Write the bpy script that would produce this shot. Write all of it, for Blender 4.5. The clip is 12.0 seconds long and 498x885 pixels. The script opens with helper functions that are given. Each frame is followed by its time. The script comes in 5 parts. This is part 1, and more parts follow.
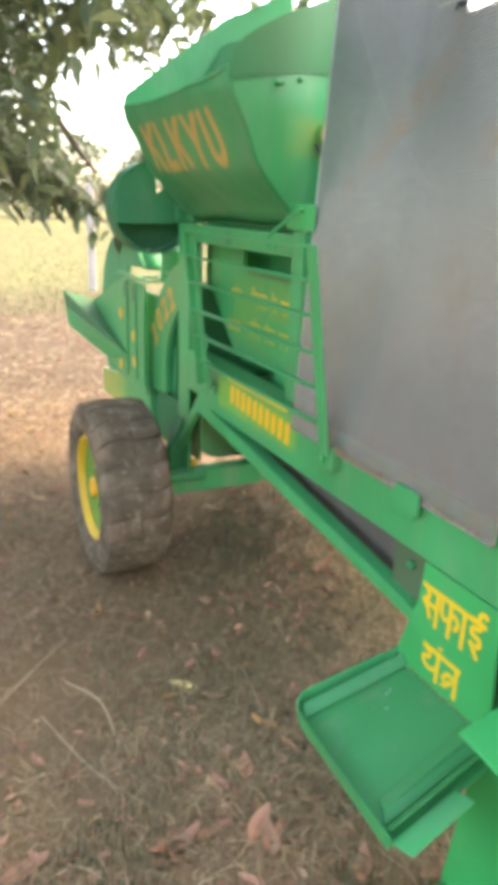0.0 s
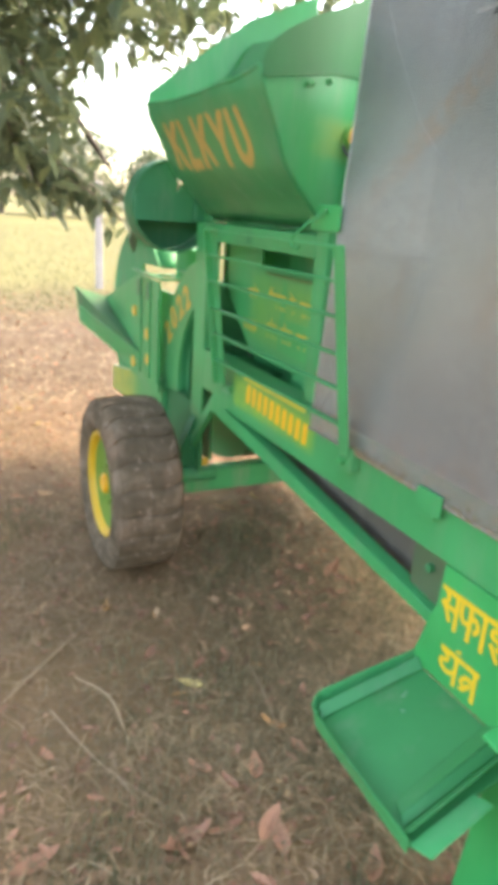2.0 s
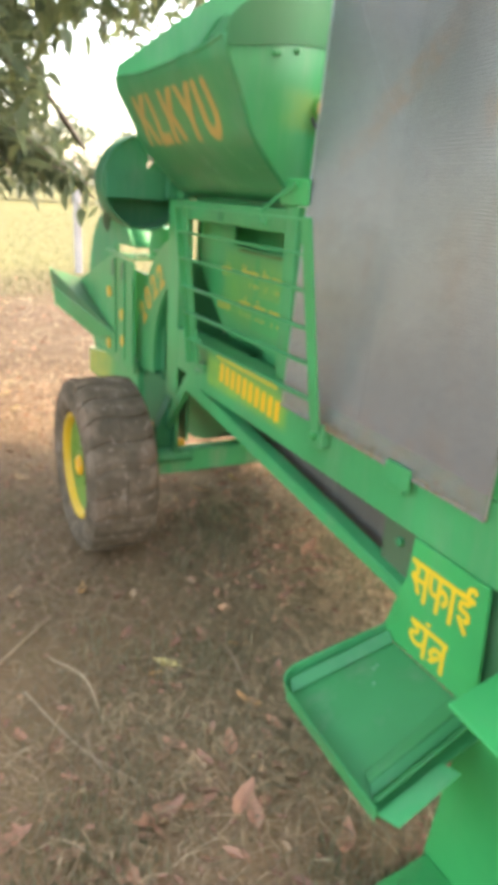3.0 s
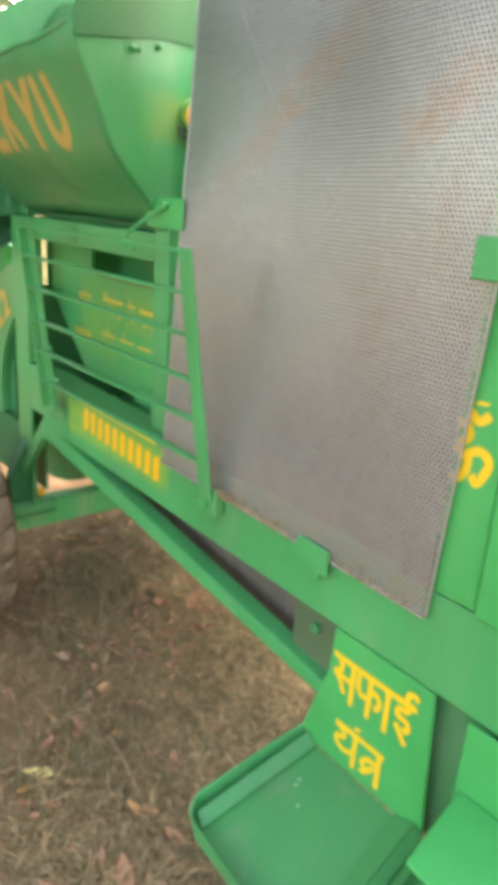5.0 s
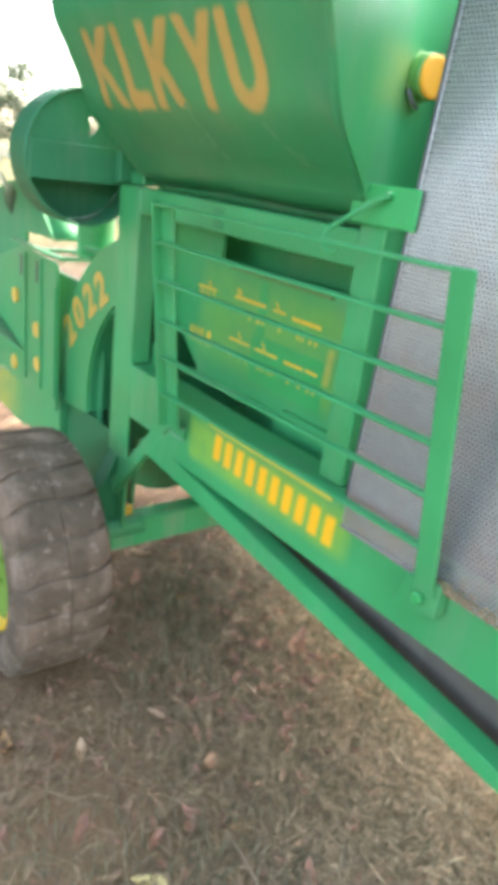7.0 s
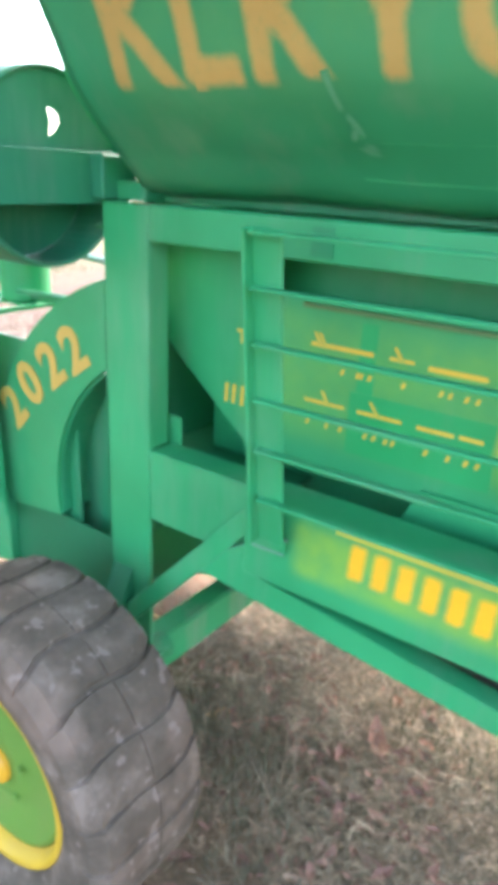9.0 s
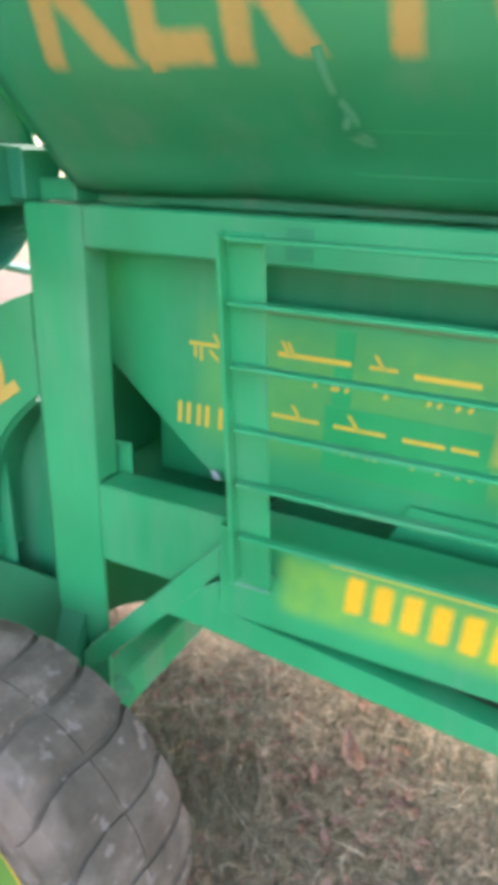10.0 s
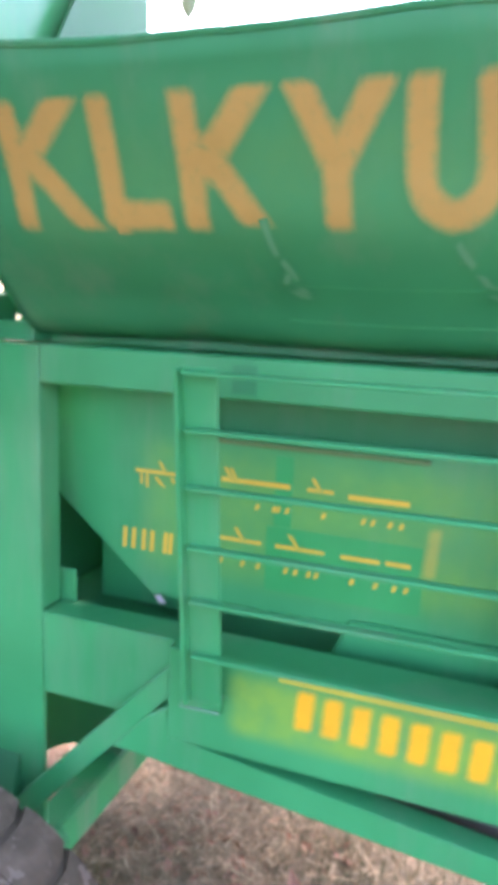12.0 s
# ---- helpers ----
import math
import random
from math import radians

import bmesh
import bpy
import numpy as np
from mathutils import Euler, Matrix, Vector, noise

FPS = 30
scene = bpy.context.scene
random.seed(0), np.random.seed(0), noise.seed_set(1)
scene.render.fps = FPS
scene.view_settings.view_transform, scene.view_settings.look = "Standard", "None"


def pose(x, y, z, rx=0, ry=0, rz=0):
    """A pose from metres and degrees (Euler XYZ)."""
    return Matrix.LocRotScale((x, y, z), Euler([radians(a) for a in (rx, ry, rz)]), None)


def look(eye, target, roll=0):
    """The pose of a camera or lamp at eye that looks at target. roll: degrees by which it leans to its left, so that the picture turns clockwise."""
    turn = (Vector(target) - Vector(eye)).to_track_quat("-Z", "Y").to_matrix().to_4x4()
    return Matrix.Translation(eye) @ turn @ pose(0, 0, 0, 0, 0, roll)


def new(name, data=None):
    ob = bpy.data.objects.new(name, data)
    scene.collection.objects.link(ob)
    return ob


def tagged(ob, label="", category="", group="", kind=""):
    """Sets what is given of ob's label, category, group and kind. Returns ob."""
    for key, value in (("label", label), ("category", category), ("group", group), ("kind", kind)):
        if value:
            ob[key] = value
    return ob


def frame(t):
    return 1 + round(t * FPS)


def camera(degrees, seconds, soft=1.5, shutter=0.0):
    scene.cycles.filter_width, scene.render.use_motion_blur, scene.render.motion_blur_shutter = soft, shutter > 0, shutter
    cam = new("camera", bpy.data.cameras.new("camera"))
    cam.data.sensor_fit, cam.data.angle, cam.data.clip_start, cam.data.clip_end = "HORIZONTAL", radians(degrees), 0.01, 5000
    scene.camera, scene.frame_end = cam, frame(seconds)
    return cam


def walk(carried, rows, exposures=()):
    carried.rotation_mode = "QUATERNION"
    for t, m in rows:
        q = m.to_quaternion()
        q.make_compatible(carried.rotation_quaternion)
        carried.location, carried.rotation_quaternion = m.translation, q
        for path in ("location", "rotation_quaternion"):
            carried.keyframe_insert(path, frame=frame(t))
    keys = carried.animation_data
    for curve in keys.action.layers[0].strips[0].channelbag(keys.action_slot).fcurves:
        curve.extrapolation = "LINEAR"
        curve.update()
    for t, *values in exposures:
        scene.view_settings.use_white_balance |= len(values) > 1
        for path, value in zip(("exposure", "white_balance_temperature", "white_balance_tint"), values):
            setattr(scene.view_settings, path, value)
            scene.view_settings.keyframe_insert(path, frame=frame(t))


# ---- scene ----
cam = camera(39.2, 12.0, soft=8.0)
PATH = [
    (0, (-0.963, -2.147, 1.472), (-0.137, -0.441, 0.832), 2.0),
    (0.5, (-0.993, -2.146, 1.468), (-0.109, -0.489, 0.779), 1.0),
    (1, (-1.022, -2.145, 1.451), (-0.204, -0.436, 0.81), 1.8),
    (1.5, (-1.019, -2.156, 1.471), (-0.097, -0.485, 0.873), 4.5),
    (2, (-1.014, -2.127, 1.458), (-0.184, -0.42, 0.827), 3.6),
    (2.5, (-0.995, -2.15, 1.444), (-0.134, -0.476, 0.768), 3.4),
    (2.7, (-0.989, -2.146, 1.437), (-0.13, -0.469, 0.768), 3.3),
    (4.3, (-0.92, -2.02, 1.432), (0.067, -0.417, 0.757), 4.1),
    (4.5, (-0.918, -1.956, 1.436), (0.124, -0.377, 0.785), 3.4),
    (5, (-0.859, -1.838, 1.474), (0.335, -0.365, 0.838), 3.9),
    (5.5, (-0.822, -1.719, 1.476), (0.218, -0.174, 0.749), 2.1),
    (6, (-0.834, -1.58, 1.475), (0.17, -0.006, 0.756), 2.2),
    (6.5, (-0.894, -1.395, 1.479), (0.162, 0.134, 0.738), 2.9),
    (7, (-0.911, -1.268, 1.484), (0.253, 0.186, 0.756), 7.1),
    (7.2, (-0.908, -1.189, 1.466), (0.288, 0.251, 0.764), 7.2),
    (8.8, (-0.948, -0.497, 1.482), (0.532, 0.604, 0.71), 2.9),
    (9, (-0.952, -0.458, 1.468), (0.564, 0.625, 0.743), 2.7),
    (9.5, (-0.897, -0.376, 1.48), (0.616, 0.741, 0.799), 0.6),
    (10, (-0.89, -0.268, 1.479), (0.767, 0.557, 0.722), 1.5),
    (10.5, (-0.884, -0.27, 1.459), (0.86, 0.336, 0.691), 1.5),
    (11, (-0.925, -0.252, 1.443), (0.856, 0.292, 0.713), 3.0),
    (11.5, (-0.944, -0.258, 1.458), (0.842, 0.391, 0.835), 2.0),
    (12, (-0.982, -0.252, 1.476), (0.868, 0.407, 1.1), 2.4),
]
EXPOSURES = [(0, 3.36, 7500, 11), (2.5, 3.36, 7600, 11), (5, 3.50, 8500, 13), (6, 3.60, 7600, 12), (7, 3.66, 6700, 12), (9, 3.88, 5850, 15), (10, 3.86, 5900, 14), (10.5, 3.9, 5600, 20), (11, 3.86, 5400, 20), (11.5, 3.82, 5300, 19), (12, 3.78, 5900, 30)]
walk(cam, [(t, look(eye, target, roll)) for t, eye, target, roll in PATH], EXPOSURES)

from mathutils.bvhtree import BVHTree

# ---- world and light ----
SUN_AZ, SUN_EL = 72.0, 48.0
world = bpy.data.worlds.new("sky")
scene.world = world
world.use_nodes = True
wn = world.node_tree
wn.nodes.clear()
sky = wn.nodes.new("ShaderNodeTexSky")
sky.sky_type, sky.sun_disc = "NISHITA", False
sky.sun_elevation, sky.sun_rotation = radians(SUN_EL), radians(SUN_AZ)
sky.air_density, sky.dust_density = 1.0, 4.0
bg = wn.nodes.new("ShaderNodeBackground")
bg.inputs["Strength"].default_value = 0.15
wo = wn.nodes.new("ShaderNodeOutputWorld")
wn.links.new(sky.outputs[0], bg.inputs[0])
wn.links.new(bg.outputs[0], wo.inputs[0])
sun_data = bpy.data.lights.new("sun", "SUN")
sun_data.energy, sun_data.angle, sun_data.color = 0.16, radians(20), (1.0, 0.95, 0.87)
sun = new("sun", sun_data)
sun_way = Vector((math.sin(radians(SUN_AZ)) * math.cos(radians(SUN_EL)), math.cos(radians(SUN_AZ)) * math.cos(radians(SUN_EL)), math.sin(radians(SUN_EL))))
sun.matrix_world = look(sun_way * 30, (0, 0, 0))


# ---- materials ----
def material(name):
    m = bpy.data.materials.new(name)
    m.use_nodes = True
    nt = m.node_tree
    return m, nt, nt.nodes["Principled BSDF"]


def noise_node(nt, scale, detail=4.0, rough=0.6, coords="Object", stretch=None):
    if coords == "Position":
        src = nt.nodes.new("ShaderNodeNewGeometry").outputs["Position"]
    else:
        src = nt.nodes.new("ShaderNodeTexCoord").outputs[coords]
    if stretch:
        mp = nt.nodes.new("ShaderNodeMapping")
        mp.inputs["Scale"].default_value = stretch
        nt.links.new(src, mp.inputs["Vector"])
        src = mp.outputs[0]
    n = nt.nodes.new("ShaderNodeTexNoise")
    n.inputs["Scale"].default_value, n.inputs["Detail"].default_value, n.inputs["Roughness"].default_value = scale, detail, rough
    nt.links.new(src, n.inputs["Vector"])
    return n.outputs["Fac"]


def ramp(nt, fac, stops):
    r = nt.nodes.new("ShaderNodeValToRGB")
    while len(r.color_ramp.elements) < len(stops):
        r.color_ramp.elements.new(0.5)
    for e, (p, c) in zip(r.color_ramp.elements, stops):
        e.position, e.color = p, (*c, 1) if len(c) == 3 else c
    nt.links.new(fac, r.inputs[0])
    return r.outputs[0]


def mix(nt, fac, a, b):
    n = nt.nodes.new("ShaderNodeMix")
    n.data_type = "RGBA"
    for sock, v in ((n.inputs[0], fac), (n.inputs[6], a), (n.inputs[7], b)):
        if isinstance(v, (int, float)):
            sock.default_value = v
        elif isinstance(v, tuple):
            sock.default_value = (*v, 1)
        else:
            nt.links.new(v, sock)
    return n.outputs[2]


def bump(nt, bsdf, height, strength=0.2, distance=0.01):
    b = nt.nodes.new("ShaderNodeBump")
    b.inputs["Strength"].default_value, b.inputs["Distance"].default_value = strength, distance
    nt.links.new(height, b.inputs["Height"])
    nt.links.new(b.outputs[0], bsdf.inputs["Normal"])


def paint(name, base, rough=0.38, dust=0.25, dust_colour=(0.30, 0.27, 0.20), fade=0.8):
    """Brushed and sprayed enamel on sheet steel: faded in patches, dusty, slightly wavy."""
    m, nt, b = material(name)
    large = noise_node(nt, 3.0, 3)
    fine = noise_node(nt, 55.0, 5, 0.7)
    streak = noise_node(nt, 9.0, 4, 0.65, stretch=(1, 1, 0.2))
    low = tuple(c * fade for c in base)
    col = mix(nt, ramp(nt, large, [(0.35, (0, 0, 0)), (0.65, (1, 1, 1))]), low, base)
    dirt = ramp(nt, streak, [(0.5, (0, 0, 0)), (0.85, (dust, dust, dust))])
    col = mix(nt, dirt, col, dust_colour)
    specks = ramp(nt, fine, [(0.66, (0, 0, 0)), (0.78, (dust * 0.8,) * 3)])
    col = mix(nt, specks, col, dust_colour)
    nt.links.new(col, b.inputs["Base Color"])
    rr = ramp(nt, large, [(0.3, (rough - 0.06,) * 3), (0.7, (rough + 0.14,) * 3)])
    nt.links.new(rr, b.inputs["Roughness"])
    b.inputs["Specular IOR Level"].default_value = 0.35
    bump(nt, b, noise_node(nt, 6.0, 3), 0.12, 0.02)
    return m


GREEN = (0.036, 0.278, 0.086)
green = paint("green_enamel", GREEN)
green_dark = paint("green_enamel_darker", (0.027, 0.215, 0.072), rough=0.45, dust=0.35)
green_bright = paint("green_enamel_bright", (0.028, 0.31, 0.080), rough=0.33, dust=0.12)
yellow = paint("yellow_enamel", (0.60, 0.35, 0.02), rough=0.5, dust=0.25)
yellow_pale = paint("yellow_brush_paint", (0.66, 0.40, 0.06), rough=0.5, dust=0.25, dust_colour=(0.20, 0.30, 0.10))
orange = paint("orange_yellow_enamel", (0.75, 0.36, 0.02), rough=0.4, dust=0.15)
steel = paint("bare_steel", (0.25, 0.25, 0.24), rough=0.4, dust=0.3, dust_colour=(0.18, 0.10, 0.05))


# Darker green for recesses and undersides; their shade is put into the colour.
green_shaded = paint("green_enamel_shaded", (0.016, 0.150, 0.044), rough=0.6, dust=0.06)
steel_dark = paint("dark_steel", (0.07, 0.07, 0.07), rough=0.6, dust=0.2)


def galvanised():
    m, nt, b = material("galvanised_sheet")
    large = noise_node(nt, 2.2, 4, 0.6)
    spangle = nt.nodes.new("ShaderNodeTexVoronoi")
    spangle.inputs["Scale"].default_value = 90
    co = nt.nodes.new("ShaderNodeTexCoord")
    nt.links.new(co.outputs["Object"], spangle.inputs["Vector"])
    stain = noise_node(nt, 7.0, 6, 0.7, stretch=(1, 1, 0.35))
    col = ramp(nt, large, [(0.3, (0.33, 0.335, 0.315)), (0.7, (0.42, 0.42, 0.395))])
    col = mix(nt, ramp(nt, stain, [(0.52, (0, 0, 0)), (0.75, (0.55,) * 3)]), col, (0.36, 0.29, 0.23))
    sep = nt.nodes.new("ShaderNodeSeparateXYZ")
    nt.links.new(co.outputs["Object"], sep.inputs[0])
    splash = nt.nodes.new("ShaderNodeMapRange")
    splash.inputs["From Min"].default_value, splash.inputs["From Max"].default_value = 1.02, 0.86
    nt.links.new(sep.outputs["Z"], splash.inputs["Value"])
    k = nt.nodes.new("ShaderNodeMath")
    k.operation = "MULTIPLY"
    nt.links.new(splash.outputs[0], k.inputs[0])
    nt.links.new(ramp(nt, noise_node(nt, 18, 6, 0.7), [(0.45, (0, 0, 0)), (0.6, (0.9,) * 3)]), k.inputs[1])
    col = mix(nt, k.outputs[0], col, (0.42, 0.34, 0.27))
    for (y0, z0), angle, half_long, half_wide, amount in (((-0.826, 1.682), 0.53, 0.15, 0.040, 0.62), ((-1.16, 1.63), 0.6, 0.09, 0.042, 0.60), ((-0.66, 1.56), 0.5, 0.10, 0.035, 0.42)):
        turn = nt.nodes.new("ShaderNodeMapping")
        turn.vector_type = "TEXTURE"
        turn.inputs["Location"].default_value = (0, y0, z0)
        turn.inputs["Rotation"].default_value = (math.pi - angle, 0, 0)
        nt.links.new(co.outputs["Object"], turn.inputs["Vector"])
        part_xyz = nt.nodes.new("ShaderNodeSeparateXYZ")
        nt.links.new(turn.outputs[0], part_xyz.inputs[0])
        fade = None
        for axis, reach in (("Y", half_long), ("Z", half_wide)):
            size = nt.nodes.new("ShaderNodeMath")
            size.operation = "ABSOLUTE"
            nt.links.new(part_xyz.outputs[axis], size.inputs[0])
            r = nt.nodes.new("ShaderNodeMapRange")
            r.interpolation_type = "SMOOTHSTEP"
            r.inputs["From Min"].default_value, r.inputs["From Max"].default_value = reach * 1.25, reach * 0.55
            nt.links.new(size.outputs[0], r.inputs["Value"])
            if fade is None:
                fade = r.outputs[0]
            else:
                both = nt.nodes.new("ShaderNodeMath")
                both.operation = "MULTIPLY"
                nt.links.new(fade, both.inputs[0])
                nt.links.new(r.outputs[0], both.inputs[1])
                fade = both.outputs[0]
        rough_edge = nt.nodes.new("ShaderNodeMath")
        rough_edge.operation = "MULTIPLY"
        nt.links.new(fade, rough_edge.inputs[0])
        nt.links.new(ramp(nt, noise_node(nt, 26, 5, 0.7), [(0.4, (0.15 * amount,) * 3), (0.6, (amount * 1.3,) * 3)]), rough_edge.inputs[1])
        col = mix(nt, rough_edge.outputs[0], col, (0.43, 0.31, 0.235))
    sp = ramp(nt, spangle.outputs["Color"], [(0.2, (0.9,) * 3), (0.8, (1.0,) * 3)])
    mul = nt.nodes.new("ShaderNodeMix")
    mul.data_type, mul.blend_type = "RGBA", "MULTIPLY"
    mul.inputs[0].default_value = 1.0
    nt.links.new(col, mul.inputs[6])
    nt.links.new(sp, mul.inputs[7])
    nt.links.new(mul.outputs[2], b.inputs["Base Color"])
    b.inputs["Metallic"].default_value = 0.58
    nt.links.new(ramp(nt, large, [(0.3, (0.30,) * 3), (0.7, (0.38,) * 3)]), b.inputs["Roughness"])
    return m


zinc = galvanised()


def sprayed(name, base, over, y0, y1, z0, z1, soft=0.03):
    """Enamel with a cloud of yellow overspray round the stencilled writing (own shape in metres)."""
    m = paint(name, base)
    nt = m.node_tree
    b = nt.nodes["Principled BSDF"]
    old = b.inputs["Base Color"].links[0].from_socket
    co = nt.nodes.new("ShaderNodeTexCoord")
    sep = nt.nodes.new("ShaderNodeSeparateXYZ")
    nt.links.new(co.outputs["Object"], sep.inputs[0])

    def band(sock, lo, hi):
        out = None
        for edge, up in ((lo, True), (hi, False)):
            r = nt.nodes.new("ShaderNodeMapRange")
            r.interpolation_type = "SMOOTHSTEP"
            r.inputs["From Min"].default_value, r.inputs["From Max"].default_value = (edge - soft, edge + soft)
            r.inputs["To Min"].default_value, r.inputs["To Max"].default_value = (0, 1) if up else (1, 0)
            nt.links.new(sock, r.inputs["Value"])
            if out is None:
                out = r.outputs[0]
            else:
                k = nt.nodes.new("ShaderNodeMath")
                k.operation = "MULTIPLY"
                nt.links.new(out, k.inputs[0])
                nt.links.new(r.outputs[0], k.inputs[1])
                out = k.outputs[0]
        return out

    k = nt.nodes.new("ShaderNodeMath")
    k.operation = "MULTIPLY"
    nt.links.new(band(sep.outputs["Y"], y0, y1), k.inputs[0])
    nt.links.new(band(sep.outputs["Z"], z0, z1), k.inputs[1])
    k2 = nt.nodes.new("ShaderNodeMath")
    k2.operation = "MULTIPLY"
    nt.links.new(k.outputs[0], k2.inputs[0])
    nt.links.new(ramp(nt, noise_node(nt, 16, 4), [(0.3, (0.35,) * 3), (0.7, (0.8,) * 3)]), k2.inputs[1])
    nt.links.new(mix(nt, k2.outputs[0], old, over), b.inputs["Base Color"])
    return m


panel_paint = sprayed("panel_enamel_overspray", GREEN, (0.115, 0.31, 0.05), -0.30, 0.36, 0.985, 1.225, 0.035)
hopper_paint = sprayed("hopper_enamel_overspray", (0.031, 0.235, 0.086), (0.064, 0.235, 0.070), -0.28, 0.40, 1.565, 1.70, 0.06)


beam_paint = sprayed("beam_enamel_overspray", GREEN, (0.22, 0.36, 0.03), -0.47, 0.11, 0.79, 0.893, 0.02)


def stencil(name, base, under, thin=1.0):
    """Sprayed or brushed lettering: its enamel thins out along the edges into the coat beneath."""
    m = under.copy()
    m.name = name
    nt = m.node_tree
    b = nt.nodes["Principled BSDF"]
    old = b.inputs["Base Color"].links[0].from_socket
    at = nt.nodes.new("ShaderNodeAttribute")
    at.attribute_name = "cover"
    grain = noise_node(nt, 70, 4, 0.7)
    reach = nt.nodes.new("ShaderNodeMath")
    reach.operation = "MULTIPLY"
    nt.links.new(at.outputs["Fac"], reach.inputs[0])
    nt.links.new(ramp(nt, grain, [(0.3, (0.75,) * 3), (0.7, (1.25,) * 3)]), reach.inputs[1])
    amount = ramp(nt, reach.outputs[0], [(0.08, (0, 0, 0)), (0.92, (thin,) * 3)])
    worn = mix(nt, ramp(nt, noise_node(nt, 22, 5, 0.7), [(0.45, (0, 0, 0)), (0.75, (0.35,) * 3)]), base, tuple(x * 0.7 for x in base))
    nt.links.new(mix(nt, amount, old, worn), b.inputs["Base Color"])
    return m


letter_paint = stencil("faded_orange_lettering", (0.50, 0.265, 0.06), hopper_paint, 0.76)
number_paint = stencil("yellow_spray_lettering", (0.74, 0.38, 0.012), beam_paint)
word_paint = stencil("yellow_brush_lettering", (0.72, 0.44, 0.02), green_bright)
panel_word_paint = stencil("small_yellow_lettering", (0.66, 0.40, 0.03), panel_paint)
scrape_paint = stencil("scraped_pale_green", (0.11, 0.29, 0.15), hopper_paint, 0.7)


def rubber():
    m, nt, b = material("dusty_tyre_rubber")
    big = noise_node(nt, 11.0, 5, 0.62, "Position")
    fine = noise_node(nt, 45.0, 5, 0.7, "Position")
    col = ramp(nt, big, [(0.33, (0.082, 0.060, 0.037)), (0.50, (0.112, 0.082, 0.052)), (0.58, (0.145, 0.105, 0.068)), (0.68, (0.20, 0.145, 0.098))])
    col = mix(nt, ramp(nt, fine, [(0.6, (0, 0, 0)), (0.72, (0.5,) * 3)]), col, (0.20, 0.150, 0.104))
    mud = noise_node(nt, 4.5, 4, 0.55, "Position")
    col = mix(nt, ramp(nt, mud, [(0.52, (0, 0, 0)), (0.62, (0.6,) * 3)]), col, (0.21, 0.140, 0.092))
    flake = noise_node(nt, 30.0, 2, 0.5, "Position")
    col = mix(nt, ramp(nt, flake, [(0.635, (0, 0, 0)), (0.67, (0.6,) * 3)]), col, (0.245, 0.178, 0.128))
    nt.links.new(col, b.inputs["Base Color"])
    b.inputs["Roughness"].default_value = 0.95
    b.inputs["Specular IOR Level"].default_value = 0.08
    bump(nt, b, fine, 0.35, 0.006)
    return m


tyre_rubber = rubber()


def soil():
    m, nt, b = material("dry_soil_and_litter")
    big = noise_node(nt, 0.9, 5, 0.6)
    mid = noise_node(nt, 9.0, 6, 0.7)
    fine = noise_node(nt, 90.0, 6, 0.75)
    col = ramp(nt, mid, [(0.3, (0.184, 0.108, 0.052)), (0.5, (0.226, 0.138, 0.069)), (0.72, (0.268, 0.172, 0.088))])
    moss = noise_node(nt, 3.4, 4, 0.6)
    col = mix(nt, ramp(nt, big, [(0.4, (0, 0, 0)), (0.65, (0.5,) * 3)]), col, (0.200, 0.108, 0.060))
    col = mix(nt, ramp(nt, moss, [(0.48, (0, 0, 0)), (0.68, (0.65,) * 3)]), col, (0.158, 0.130, 0.053))
    col = mix(nt, ramp(nt, fine, [(0.45, (0, 0, 0)), (0.7, (0.6,) * 3)]), col, (0.299, 0.200, 0.105))
    co = nt.nodes.new("ShaderNodeTexCoord")
    sep = nt.nodes.new("ShaderNodeSeparateXYZ")
    nt.links.new(co.outputs["Object"], sep.inputs[0])
    r = nt.nodes.new("ShaderNodeMapRange")
    r.inputs["From Min"].default_value, r.inputs["From Max"].default_value = 8.0, 13.0
    wob = nt.nodes.new("ShaderNodeMath")
    wob.operation = "MULTIPLY_ADD"
    nt.links.new(noise_node(nt, 1.4, 4), wob.inputs[0])
    wob.inputs[1].default_value = 3.0
    nt.links.new(sep.outputs["Y"], wob.inputs[2])
    nt.links.new(wob.outputs[0], r.inputs["Value"])
    # Soil darkens with y: shade over the farther ground put into the earth colour.
    soil_shade = nt.nodes.new("ShaderNodeMapRange")
    soil_shade.inputs["From Min"].default_value, soil_shade.inputs["From Max"].default_value = 1.7, 3.9
    nt.links.new(wob.outputs[0], soil_shade.inputs["Value"])
    earth = ramp(nt, mid, [(0.3, (0.072, 0.047, 0.029)), (0.5, (0.086, 0.057, 0.035)), (0.72, (0.106, 0.073, 0.045))])
    col = mix(nt, soil_shade.outputs[0], col, earth)
    grass = ramp(nt, mid, [(0.3, (0.092, 0.088, 0.034)), (0.7, (0.158, 0.142, 0.058))])
    nt.links.new(mix(nt, r.outputs[0], col, grass), b.inputs["Base Color"])
    b.inputs["Roughness"].default_value = 0.95
    b.inputs["Specular IOR Level"].default_value = 0.1
    bump(nt, b, fine, 0.6, 0.02)
    return m


soil_mat = soil()


